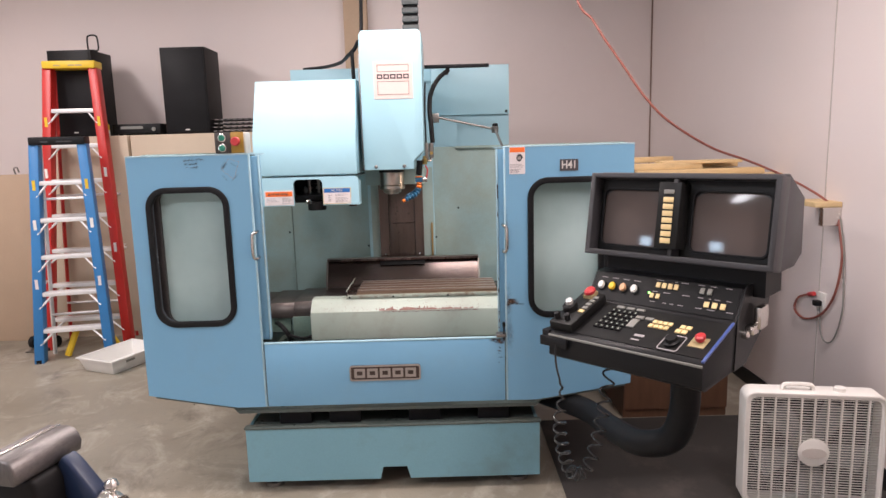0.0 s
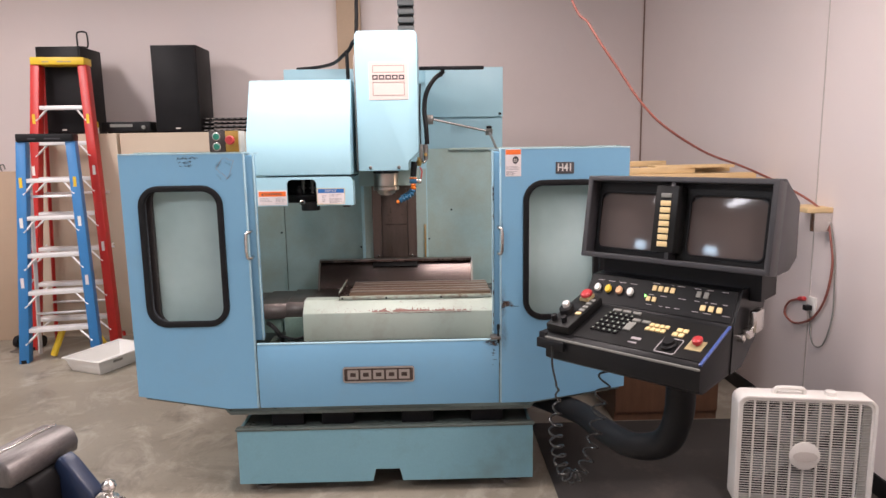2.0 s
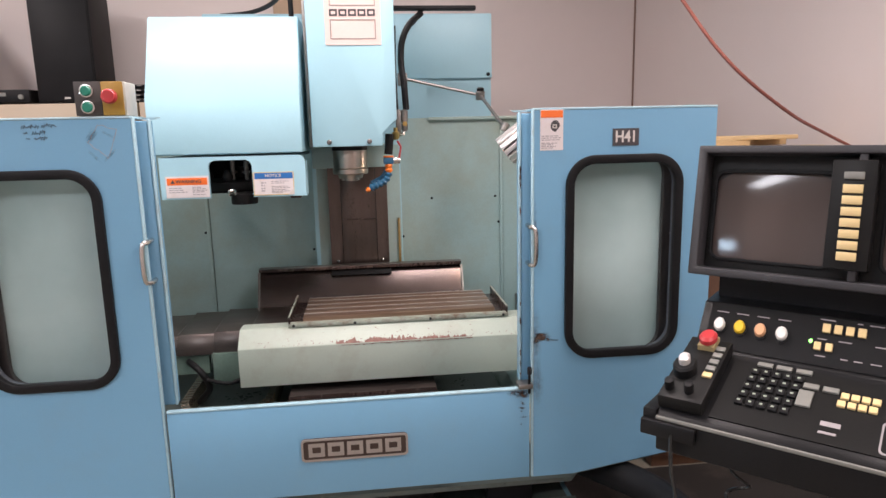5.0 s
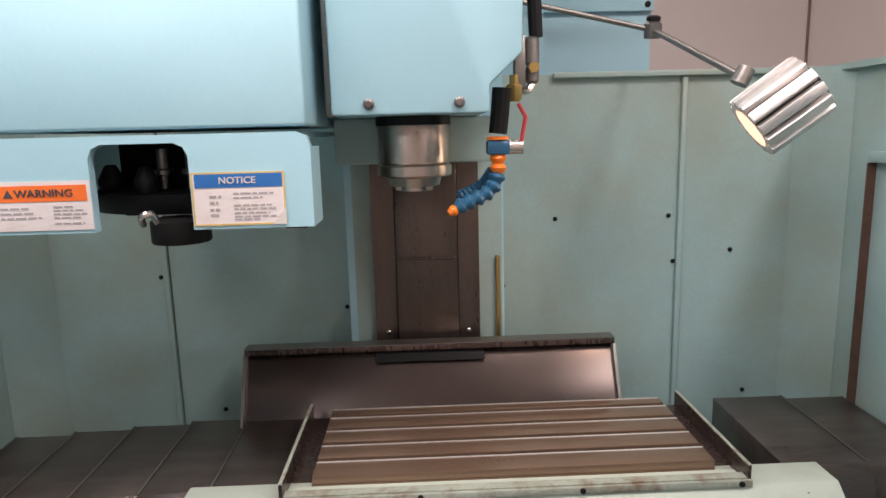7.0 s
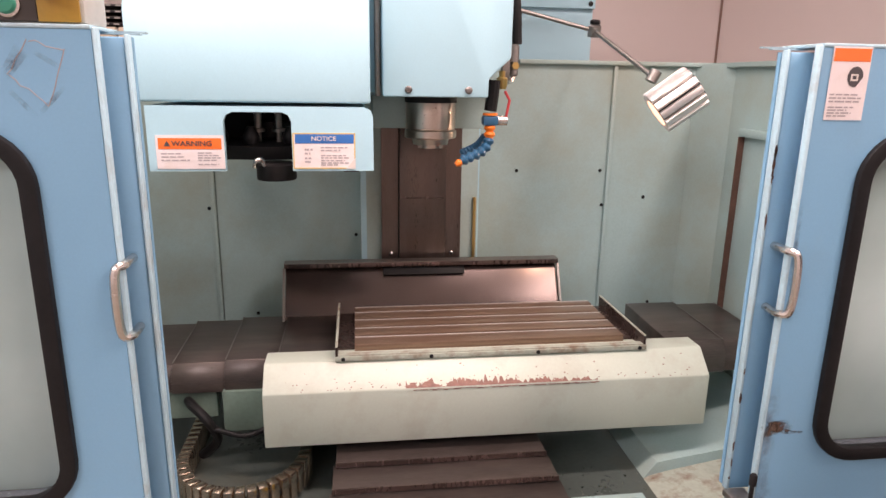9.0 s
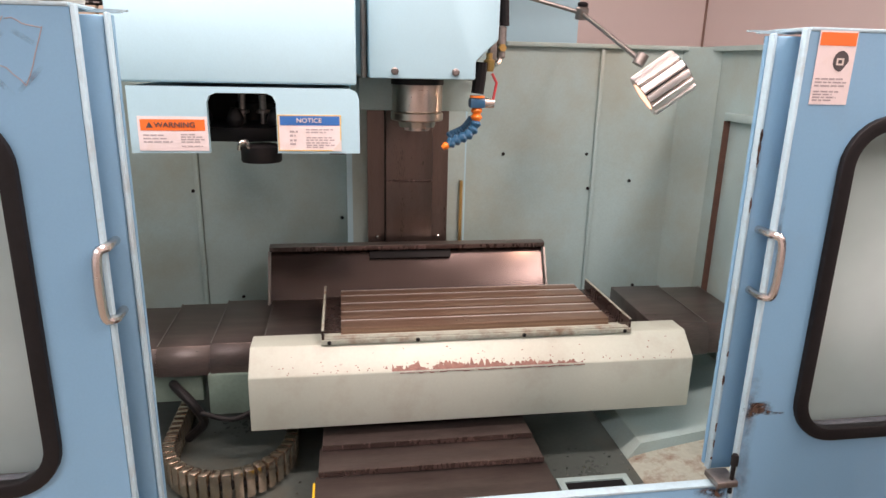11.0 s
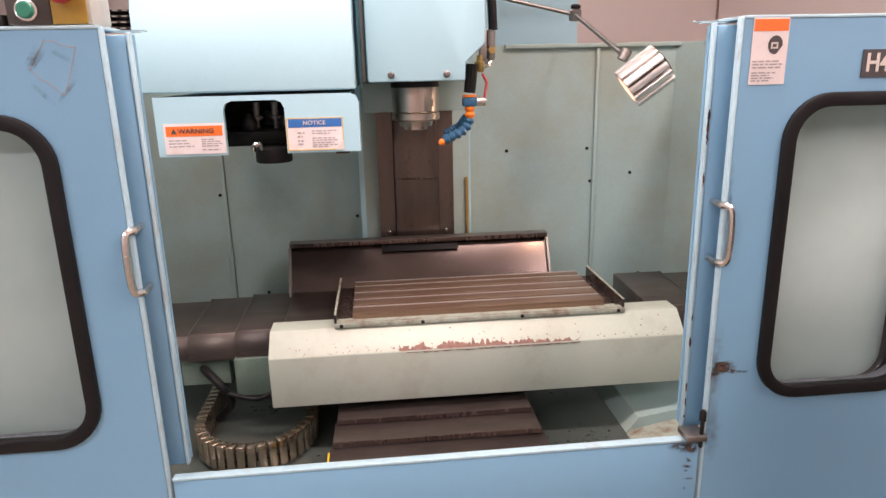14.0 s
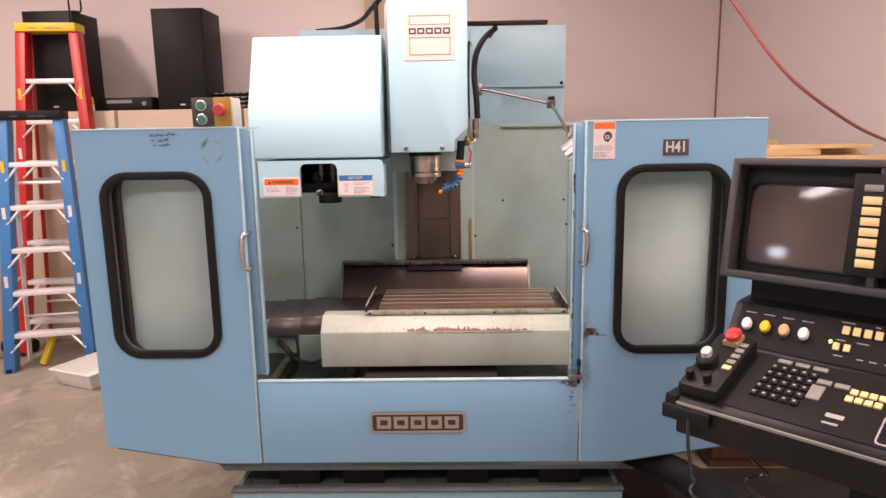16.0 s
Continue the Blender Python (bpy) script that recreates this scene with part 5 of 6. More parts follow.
sub("key_group_mark", on(K, box(B(), 0.30, 0.34, 0.05, 0.062, 0.0016, 0.0019)), GREYINK, desk)
sub("key_group_mark", on(K, box(B(), 0.30, 0.335, 0.03, 0.036, 0.0016, 0.0019)), GREYINK, desk)
knob = sub("override_dial", on(K, lathe(B(), [(0.028, 0.0017), (0.028, 0.01), (0.022, 0.014), (0.02, 0.024)], (0.455, 0.052, 0), seg=24)), BLACK, desk, "black override dial in a pale ring")
bm = ring(B(), rounded(0.415, 0.495, 0.012, 0.092, 0.01), rounded(0.419, 0.491, 0.016, 0.088, 0.008), 0.0017, 0.0023)
bm.transform(Matrix(((1, 0, 0, 0), (0, 0, 1, 0), (0, 1, 0, 0), (0, 0, 0, 1))))
sub("dial_ring", on(K, bm), GREYINK, desk)
sub("stop_plate", on(K, box(B(), 0.515, 0.575, 0.05, 0.10, 0.0017, 0.004)), DULLYELLOW, desk)
sub("stop_knob", on(K, lathe(B(), [(0.010, 0.004), (0.010, 0.012), (0.018, 0.014), (0.018, 0.024), (0.013, 0.028)], (0.548, 0.082, 0), seg=22)), REDPL, desk, "red emergency stop knob")
# pendant box on the left of the desk
pend = part("hand_unit", on(K, bevelled(box(B(), -0.045, 0.062, 0.0, 0.205, 0.002, 0.035), 0.004)), PANELBLACK, con, "black jog unit with a handwheel and keys")
sub("stop_base", on(K, box(B(), -0.012, 0.03, 0.160, 0.20, 0.0355, 0.048)), DULLYELLOW, pend)
sub("stop_knob", on(K, lathe(B(), [(0.013, 0.048), (0.022, 0.052), (0.022, 0.062), (0.016, 0.068)], (0.009, 0.18, 0), seg=22)), REDPL, pend, "red emergency stop knob")
sub("hand_wheel", on(K, lathe(B(), [(0.028, 0.0355), (0.028, 0.055), (0.024, 0.06)], (-0.012, 0.085, 0), seg=24)), BLACK, pend)
sub("wheel_cap", on(K, lathe(B(), [(0.014, 0.06), (0.014, 0.074), (0.010, 0.078)], (-0.012, 0.085, 0), seg=18)), WHITEMETAL, pend, "bright handwheel cap")
for x in (-0.026, 0.022):
    sub("small_knob", on(K, lathe(B(), [(0.011, 0.0355), (0.011, 0.056), (0.008, 0.058)], (x, 0.028, 0), seg=14)), BLACK, pend)
for k in range(5):
    sub("pendant_key", on(K, bevelled(box(B(), 0.032, 0.055, 0.075 + k * 0.022, 0.089 + k * 0.022, 0.0355, 0.041), 0.0015)), CREAM if k == 0 else KEYGREY, pend)
part("pendant_tray", bevelled(box(B(), 0.005, 0.12, -0.345, -0.3305, 0.93, 0.965), 0.003), DESKBLACK, con)
part("tray_floor", bevelled(box(B(), 0.005, 0.0345, -0.33, -0.06, 0.93, 0.985), 0.003), DESKBLACK, con)
# clamp on the side
cl = part("side_clamp", bevelled(box(B(), 0.607, 0.64, 0.0, 0.05, 1.0, 1.03), 0.004), STEEL, con, "bright steel side clamp")
sub("clamp_arm", bevelled(box(B(), 0.62, 0.648, 0.04, 0.12, 1.01, 1.09), 0.008), STEEL, cl)
sub("clamp_bolt", lathe(B(), [(0.014, 0), (0.014, 0.02), (0.009, 0.024)], (0.607, -0.02, 1.005), (1, 0, 0), 12), STEEL, cl)
part("side_cheek", prism(B(), [(-0.08, 0.89), (-0.07, 1.055), (0.0, 1.165), (0.19, 1.172), (0.24, 1.10), (0.20, 1.0), (0.02, 0.89)], 0.6055, 0.6095, "x"), DESKBLACK, con)
# heavy curved arm down to the machine base
INV = CON.inverted()
arm_line = [INV @ Vector(p) for p in smooth([(1.19, -0.74, 0.92), (1.20, -0.72, 0.80), (1.20, -0.70, 0.65), (1.17, -0.65, 0.53), (1.09, -0.54, 0.465), (1.03, -0.34, 0.435), (0.98, -0.08, 0.41), (0.88, 0.12, 0.39), (0.77, 0.28, 0.38)], 6)]
arm = part("support_arm", rod(B(), arm_line, 0.055, 16), BLACK, con, "thick black curved support arm")

# coiled cord hanging under the jog unit
cord = thing("coiled_cord", "black coiled cord hanging in a loop under the console", "cord")
path = smooth([(0.695, -0.785, 0.975), (0.699, -0.785, 0.895), (0.721, -0.775, 0.787), (0.716, -0.765, 0.657), (0.73, -0.765, 0.547), (0.76, -0.765, 0.464), (0.815, -0.755, 0.464), (0.865, -0.735, 0.58), (0.895, -0.715, 0.73), (0.93, -0.69, 0.89), (0.95, -0.67, 0.97)], 60)
coil, n = [], len(path)
for i in range(n):
    p = Vector(path[i])
    d = (Vector(path[min(i + 1, n - 1)]) - Vector(path[max(i - 1, 0)])).normalized()
    s = d.cross(Vector((0, 1, 0))).normalized()
    t = s.cross(d)
    f = i / n
    amp = 0.0 if f < 0.16 else 0.024 * min(1, (f - 0.16) * 8)
    a = f * 2 * math.pi * 27
    coil.append(p + (s * math.cos(a) + t * math.sin(a)) * amp)
part("cord", rod(B(), coil[::2], 0.0042, 6), CORD, cord)

# ---- box fan ----
fan = thing("box_fan", "white square box fan standing on the floor", "fan", pose(1.650, -0.262, 0, 0, 0, -10))
S_ = 0.588
part("fan_case", bevelled(ring(B(), rounded(0, S_, 0.015, 0.56, 0.045), rounded(0.014, S_ - 0.014, 0.029, 0.546, 0.035), 0.0, 0.11), 0.004), WHITEPL, fan)
# black sheet added to give the darkness behind the grille
part("fan_dark_backing", prism(B(), rounded(0.015, S_ - 0.015, 0.03, 0.545, 0.035), 0.104, 0.108), BLACK, fan)
grille = part("grille", ring(B(), rounded(0.0135, S_ - 0.0135, 0.0285, 0.5465, 0.036), rounded(0.024, S_ - 0.024, 0.039, 0.536, 0.03), 0.006, 0.014), WHITEPL, fan, "white slatted fan grille")
for k in range(1, 10):
    x = 0.018 + k * (S_ - 0.036) / 10
    sub("rib", box(B(), x - 0.003, x + 0.003, 0.003, 0.016, 0.035, 0.54), WHITEPL, grille)
slat = sub("slat", box(B(), 0.02, S_ - 0.02, 0.008, 0.012, -0.0012, 0.0012), WHITEPL, grille)
for k in range(41):
    m = pose(0, 0, 0.045 + k * 0.0121)
    if k == 0:
        slat.matrix_basis = m
    else:
        piece("slat", slat, grille, m)
part("hub", lathe(B(), [(0.066, 0), (0.066, 0.006), (0.05, 0.010), (0.02, 0.012)], (S_ / 2, 0.002, 0.285), (0, -1, 0), 30), WHITEPL, fan, "round white centre boss")
part("hub_mark", prism(B(), [(S_ / 2 + 0.052 * math.cos(t * 0.3142), 0.285 + 0.024 * math.sin(t * 0.3142)) for t in range(20)], -0.013, -0.0105), PALE, fan)
bl = part("motor", lathe(B(), [(0.07, 0), (0.07, 0.04)], (S_ / 2, 0.09, 0.285), (0, -1, 0), 24), KEYGREY, fan)
for k in range(5):
    bm = prism(B(), [(0.06, -0.04), (0.23, -0.075), (0.235, 0.06), (0.06, 0.03)], 0.05, 0.053)
    bm.transform(Matrix.Translation((S_ / 2, 0, 0.285)) @ pose(0, 0, 0, 0, k * 72 + 10))
    part("blade", bm, surface("grey_fan_blade", (0.13, 0.14, 0.15), 0.4) if k == 0 else bpy.data.materials["grey_fan_blade"], fan)
part("handle", rod(B(), smooth([(0.165, 0.05, 0.555), (0.17, 0.05, 0.578), (0.19, 0.05, 0.586), (0.27, 0.05, 0.586), (0.29, 0.05, 0.578), (0.295, 0.05, 0.555)], 4), 0.010, 10), WHITEPL, fan)
part("speed_knob", lathe(B(), [(0.024, 0), (0.024, 0.018), (0.018, 0.022)], (0.405, 0.05, 0.559)), WHITEPL, fan)
for x in (0.06, S_ - 0.06):
    part("foot", box(B(), x - 0.02, x + 0.02, -0.03, 0.14, 0.0, 0.018, 0.004), WHITEPL, fan)

# ---- ladders ----
def ladder(name, label, rail, cap, top_label, m, height, wb, wt, steps, spread, back_h):
    ob = thing(name, label, "ladder", m)
    run = 0.10 * height
    for s in (-1, 1):
        bm = B()
        a, b = Vector((s * wb / 2, 0, 0)), Vector((s * wt / 2, run, height - 0.06))
        side = Vector((s, 0, 0))
        vs = []
        for p in (a, b):
            for dx, dy in ((-0.036, -0.05), (0.036, -0.05), (0.036, 0.05), (-0.036, 0.05)):
                vs.append(bm.verts.new(p + Vector((dx, dy, 0))))
        for f in ((0, 1, 2, 3), (7, 6, 5, 4), (0, 4, 5, 1), (1, 5, 6, 2), (2, 6, 7, 3), (3, 7, 4, 0)):
            bm.faces.new([vs[k] for k in f])
        bmesh.ops.recalc_face_normals(bm, faces=bm.faces)
        r = part("front_rail", bevelled(bm, 0.004), rail, ob)
        sub("rail_foot", box(B(), s * wb / 2 - 0.02, s * wb / 2 + 0.02, -0.05, 0.05, 0.0, 0.03), BLACK, r)
        bm = rod(B(), [(s * wb * 0.44, run + spread, 0), (s * wt * 0.45, run + 0.05, height - 0.08)], 0.017, 4)
        part("rear_rail", bm, ALU if rail is BLUEFG else rail, ob)
        for k, f in enumerate((0.35, 0.62, 0.8)):
            p = a.lerp(b, f)
            sub("rail_sticker", box(B(), p.x - 0.012, p.x + 0.012, p.y - 0.0512, p.y - 0.0502, p.z - 0.07, p.z + 0.07), (STICKER, WHITEPL, YELLOW)[k], r)
    for k in range(steps):
        z = 0.28 + k * 0.305
        f = z / (height - 0.06)
        hw = (wb + (wt - wb) * f) / 2 - 0.012
        st = part("step", bevelled(box(B(), -hw, hw, run * f - 0.045, run * f + 0.045, z - 0.034, z), 0.003), ALU, ob, "white aluminium ladder step")
        for s in (-1, 1):
            sub("brace", rod(B(), [(s * hw * 0.6, run * f - 0.03, z - 0.028), (s * (hw + 0.004), run * f - 0.03 - 0.03, z - 0.13)], 0.009, 4), ALU, st)
    for k in range(3):
        z = 0.35 + k * 0.5
        part("rear_bar", rod(B(), [(-wb * 0.43, run + spread * (1 - z / height), z), (wb * 0.43, run + spread * (1 - z / height), z)], 0.012, 6), ALU, ob)
    cp = part("top_cap", bevelled(box(B(), -wt / 2 - 0.03, wt / 2 + 0.03, run - 0.07, run + 0.10, height - 0.065, height), 0.010), cap, ob, top_label)
    for x in (-0.09, 0.03, 0.09):
        sub("tool_slot", box(B(), x - 0.025, x + 0.02, run - 0.02, run + 0.0, height - 0.001, height + 0.002), BLACK, cp)
        sub("front_slot", box(B(), x - 0.03, x + 0.025, run - 0.0712, run - 0.0695, height - 0.045, height - 0.034), DULLYELLOW if cap is YELLOW else DARKGREY, cp)
    for s in (-1, 1):
        part("spreader", rod(B(), [(s * wb * 0.40, run * 0.35, height * 0.33), (s * wb * 0.42, run + spread * 0.6, height * 0.35)], 0.008, 6), ALU, ob)
    return ob


ladder("step_ladder", "tall red fibreglass step ladder with yellow cap and white steps", REDFG, YELLOW, "yellow plastic top cap", pose(-2.90, 2.60, 0, 0, 0, 6), 2.52, 0.68, 0.38, 7, 0.06, 0)
ladder("step_ladder", "shorter blue fibreglass step ladder with white steps and black cap", BLUEFG, BLACK, "black plastic top tray", pose(-2.83, 2.25, 0, 0, 0, 13), 1.86, 0.54, 0.36, 5, 0.05, 0)
# yellow feet braces seen at the foot of the ladders
wedge = thing("yellow_brace", "yellow plastic folded brace at the ladder foot", "brace", pose(-2.93, 2.30, 0, 0, 0, 5))
part("brace_leg", rod(B(), [(0, 0, 0.02), (0.08, 0.05, 0.25)], 0.028, 8), YELLOW, wedge)
part("brace_leg", rod(B(), [(0.40, 0.1, 0.02), (0.30, 0.08, 0.22)], 0.028, 8), YELLOW, wedge)

# ---- hand truck behind the ladders ----
truck = thing("hand_truck", "black folded hand truck with small wheels", "hand truck", pose(-3.36, 2.60, 0))
part("frame_tube", rod(B(), [(0, 0, 0.03), (0, 0.06, 0.62)], 0.014), BLACK, truck)
part("frame_tube", rod(B(), [(0.09, 0, 0.03), (0.09, 0.06, 0.62)], 0.014), BLACK, truck)
part("grip", rod(B(), [(0, 0.06, 0.62), (0.045, 0.065, 0.66), (0.09, 0.06, 0.62)], 0.016), BLACK, truck)
for x in (-0.06, 0.15):
    part("wheel", lathe(B(), [(0.02, -0.018), (0.05, -0.018), (0.055, 0), (0.05, 0.018), (0.02, 0.018)], (x, 0.02, 0.055), (1, 0, 0), 20), BLACK, truck)
part("axle", rod(B(), [(-0.06, 0.02, 0.055), (0.15, 0.02, 0.055)], 0.008), DULLSTEEL, truck)
part("toe_plate", bevelled(box(B(), -0.04, 0.13, -0.14, 0.0, 0.005, 0.012), 0.002), DULLSTEEL, truck)

# ---- white tote ----
tote = thing("plastic_tote", "shallow white plastic tote on the concrete floor", "tote", pose(-2.20, 2.03, 0, 0, 0, 67))
bm = B()
w0, w1, d0, d1, h = 0.27, 0.31, 0.18, 0.22, 0.13
for (a, b) in (((w0, d0), (w1, d1)),):
    lo = [bm.verts.new((x, y + 0.2, 0)) for x, y in ((-a[0], -a[1]), (a[0], -a[1]), (a[0], a[1]), (-a[0], a[1]))]
    hi = [bm.verts.new((x, y + 0.2, h)) for x, y in ((-b[0], -b[1]), (b[0], -b[1]), (b[0], b[1]), (-b[0], b[1]))]
    li = [bm.verts.new((x * 0.96, y * 0.95 + 0.2, h)) for x, y in ((-b[0], -b[1]), (b[0], -b[1]), (b[0], b[1]), (-b[0], b[1]))]
    fl = [bm.verts.new((x * 0.95, y * 0.94 + 0.2, 0.006)) for x, y in ((-a[0], -a[1]), (a[0], -a[1]), (a[0], a[1]), (-a[0], a[1]))]
    bm.faces.new(lo[::-1])
    bm.faces.new(fl)
    for p, q in ((lo, hi), (hi, li), (li, fl)):
        for k in range(4):
            bm.faces.new((p[k], p[(k + 1) % 4], q[(k + 1) % 4], q[k]))
bmesh.ops.recalc_face_normals(bm, faces=bm.faces)
part("tub", bevelled(bm, 0.006), WHITEPL, tote)
part("rim", bevelled(ring(B(), [(-0.325, -0.235), (0.325, -0.235), (0.325, 0.235), (-0.325, 0.235)], [(-0.30, -0.21), (0.30, -0.21), (0.30, 0.21), (-0.30, 0.21)], -0.01, 0.004), 0.003), WHITEPL, tote).matrix_basis = Matrix(((1, 0, 0, 0), (0, 0, 1, 0.2), (0, -1, 0, h), (0, 0, 0, 1))) @ Matrix.Rotation(math.pi, 4, "X") @ Matrix.Rotation(math.pi / 1, 4, "X") @ Matrix.Rotation(-math.pi / 2, 4, "X") @ Matrix.Rotation(math.pi / 2, 4, "X")
part("hand_hole", box(B(), -0.05, 0.05, -0.002, 0.002, 0.085, 0.105), KEYGREY, tote).location = (-0.1, -0.012, 0)

tote.scale = (0.85, 0.85, 0.85)

# ---- tan storage cabinets with things on top ----
for x0, x1 in ((-3.40, -2.53), (-2.51, -1.53), (-1.51, -0.75)):
    c = thing("storage_cabinet", "tall tan hardboard storage cabinet against the wall", "cabinet", pose((x0 + x1) / 2, 2.92, 0), group="storage cabinets")
    hw = (x1 - x0) / 2
    part("carcass", bevelled(box(B(), -hw, hw, 0.02, 0.5, 0, 1.872), 0.003), TANBOARD, c)
    part("door", bevelled(box(B(), -hw + 0.004, hw - 0.004, 0.0, 0.0195, 0.05, 1.865), 0.003), TANBOARD, c)
cs = thing("cardboard_sheet", "large brown cardboard sheet leaning upright", "cardboard", pose(-3.74, 2.86, 0, -2))
part("sheet", bevelled(box(B(), -0.45, 0.28, 0, 0.05, 0, 1.55), 0.004), CARD, cs)
part("hook", rod(B(), smooth([(0.15, 0.02, 1.55), (0.15, 0.0, 1.60), (0.18, 0.0, 1.61), (0.18, 0.02, 1.57)], 4), 0.006), DULLSTEEL, cs)


def speaker(x, w, lab):
    s = thing("loudspeaker", lab, "loudspeaker", pose(x, 2.94, 1.873), group="loudspeakers")
    part("cabinet", bevelled(box(B(), 0, w, 0.012, 0.38, 0, 0.76), 0.004), BLACKBOX, s)
    part("grille_cloth", bevelled(box(B(), 0.012, w - 0.012, 0.0, 0.0115, 0.015, 0.745), 0.004), BLACK, s)
    part("maker_tag", box(B(), w / 2 - 0.02, w / 2 + 0.02, -0.002, 0.0, 0.03, 0.042), PALE, s)
    return s


speaker(-2.185, 0.40, "tall black floor loudspeaker on top of the tan cabinet")
speaker(-3.19, 0.39, "tall black floor loudspeaker behind the red ladder")
loop = thing("wire_loop", "dark bent wire loop standing on the loudspeaker", "wire loop", pose(-2.84, 3.0, 2.636))
part("wire", rod(B(), smooth([(0.0, 0, 0), (0.0, 0, 0.1), (0.02, 0, 0.125), (0.07, 0, 0.125), (0.09, 0, 0.1), (0.09, 0, 0.0), (0.045, 0, -0.003), (0.0, 0, 0)], 4), 0.007), BLACK, loop)
rec = thing("stereo_receiver", "black stereo receiver lying on the cabinet", "receiver", pose(-2.68, 2.96, 1.873))
part("case", bevelled(box(B(), 0, 0.44, 0.01, 0.36, 0.012, 0.10), 0.004), BLACKBOX, rec)
part("face", bevelled(box(B(), 0.005, 0.435, 0.0, 0.0095, 0.014, 0.098), 0.002), BLACK, rec)
part("display", box(B(), 0.08, 0.28, -0.002, -0.0002, 0.055, 0.08), KEYGREY, rec)
part("knob", lathe(B(), [(0.018, 0), (0.016, 0.015)], (0.38, 0.0, 0.05), (0, -1, 0), 16), KEYGREY, rec)
for x in (0.05, 0.39):
    part("foot", lathe(B(), [(0.02, 0), (0.02, 0.012)], (x, 0.06, 0.0)), BLACK, rec)
rack = thing("metal_rack_stack", "stack of dark perforated metal racks on the cabinet", "metal rack", pose(-1.76, 2.96, 1.873))
for k in range(4):
    z = 0.01 + k * 0.035
    part("rack_tray", bevelled(box(B(), -0.02 * (k % 2), 0.5, 0.02 * k, 0.4, z, z + 0.012), 0.003), BLACK, rack)
    bm = B()
    for j in range(9):
        box(bm, j * 0.055, j * 0.055 + 0.03, 0.02 * k - 0.004, 0.02 * k - 0.0005, z + 0.001, z + 0.010)
    tagged(part("rack_slots", bm, DULLSTEEL, rack), kind="stuff")
    part("rack_post", box(B(), 0.03, 0.05, 0.1, 0.12, z - 0.024 if k else 0.0, z), BLACK, rack)
cup = thing("coffee_can", "small dark can with a white lid on the cabinet", "can", pose(-3.28, 3.0, 1.873))
part("can", lathe(B(), [(0.05, 0), (0.05, 0.07)], (0, 0, 0)), KEYGREY, cup)
part("lid", lathe(B(), [(0.052, 0.0705), (0.052, 0.082)], (0, 0, 0)), WHITEPL, cup)
spray = thing("spray_can", "yellow spray can behind the red ladder", "can", pose(-2.72, 2.93, 1.873))
part("can", lathe(B(), [(0.032, 0), (0.032, 0.05)], (0, -0.0, 0)), WHITEPL, spray)
part("cap", lathe(B(), [(0.03, 0.0505), (0.03, 0.10), (0.02, 0.105)], (0, 0, 0)), YELLOW, spray)

# ---- brown cabinet with lumber, by the east wall ----
bc = thing("brown_cabinet", "dark brown wooden cabinet behind the console", "cabinet", pose(1.70, 0.74, 0))
part("carcass", bevelled(box(B(), -0.32, 0.32, 0.02, 1.0, 0, 1.44), 0.004), BROWNWOOD, bc)
part("door", bevelled(box(B(), -0.316, 0.316, 0.0, 0.0195, 0.06, 1.40), 0.003), BROWNWOOD, bc)
rnd = random.Random(9)
boards = [(1.36, 0.80, 1.421, 0.85, 0.14, 0.038, 3), (1.40, 0.98, 1.421, 0.90, 0.14, 0.038, -2), (1.38, 0.84, 1.4595, 0.80, 0.09, 0.038, 6), (1.34, 1.0, 1.4595, 0.70, 0.14, 0.038, -4), (1.36, 0.88, 1.498, 0.45, 0.09, 0.038, 8), (1.48, 0.96, 1.498, 0.62, 0.10, 0.030, 12), (1.42, 1.05, 1.5365, 0.30, 0.09, 0.035, 20), (1.55, 0.92, 1.5285, 0.5, 0.12, 0.02, 3)]
for x, y, z, ln, w, h, a in [(q[0] + 0.08, q[1] - 0.03, q[2] + 0.02) + q[3:] for q in boards]:
    b = thing("lumber_board", "rough pale pine board in a loose stack", "lumber", pose(x, y, z, 0, 0, a), group="stacked lumber")
    part("board", bevelled(box(B(), 0, ln, 0, w, 0, h - 0.0006), 0.003), WOOD, b)
sh = thing("wall_bracket_board", "short pine board on a wall bracket holding the hose", "shelf", pose(2.40, 0.36, 1.32))
part("board", bevelled(box(B(), -0.14, -0.001, -0.02, 0.20, 0, 0.028), 0.003), WOOD, sh)
part("bracket", bevelled(box(B(), -0.10, -0.001, -0.02, 0.02, -0.10, -0.0005), 0.003), STEEL, sh)

# ---- air hose ----
# mat added to darken the floor, its black also holding the shade there
mat = thing("darkening_mat", "dusty black rubber mat added to darken the shaded floor under the console", "mat", pose(0, 0, 0))
part("mat", bevelled(box(B(), 0.86, 2.38, -1.75, 0.74, 0.0005, 0.008), 0.003), MATRUBBER, mat)

hs = thing("air_hose", "red-brown rubber air hose hanging from above and looped on the wall", "hose")
part("hose", rod(B(), smooth([(0.72, 0.85, 3.69), (0.86, 0.65, 3.0), (1.03, 0.5, 2.44), (1.10, 0.45, 2.325), (1.155, 0.4, 2.215), (1.245, 0.35, 2.065), (1.335, 0.29, 1.91), (1.45, 0.26, 1.784), (1.69, 0.33, 1.651), (1.93, 0.47, 1.58), (2.06, 0.52, 1.535), (2.20, 0.50, 1.465), (2.33, 0.42, 1.37), (2.385, 0.36, 1.29), (2.385, 0.325, 1.19), (2.385, 0.292, 1.046), (2.385, 0.333, 0.854), (2.385, 0.446, 0.714), (2.385, 0.608, 0.648), (2.385, 0.715, 0.678), (2.385, 0.681, 0.755), (2.385, 0.56, 0.805)], 8), 0.0065, 8), HOSERED, hs)
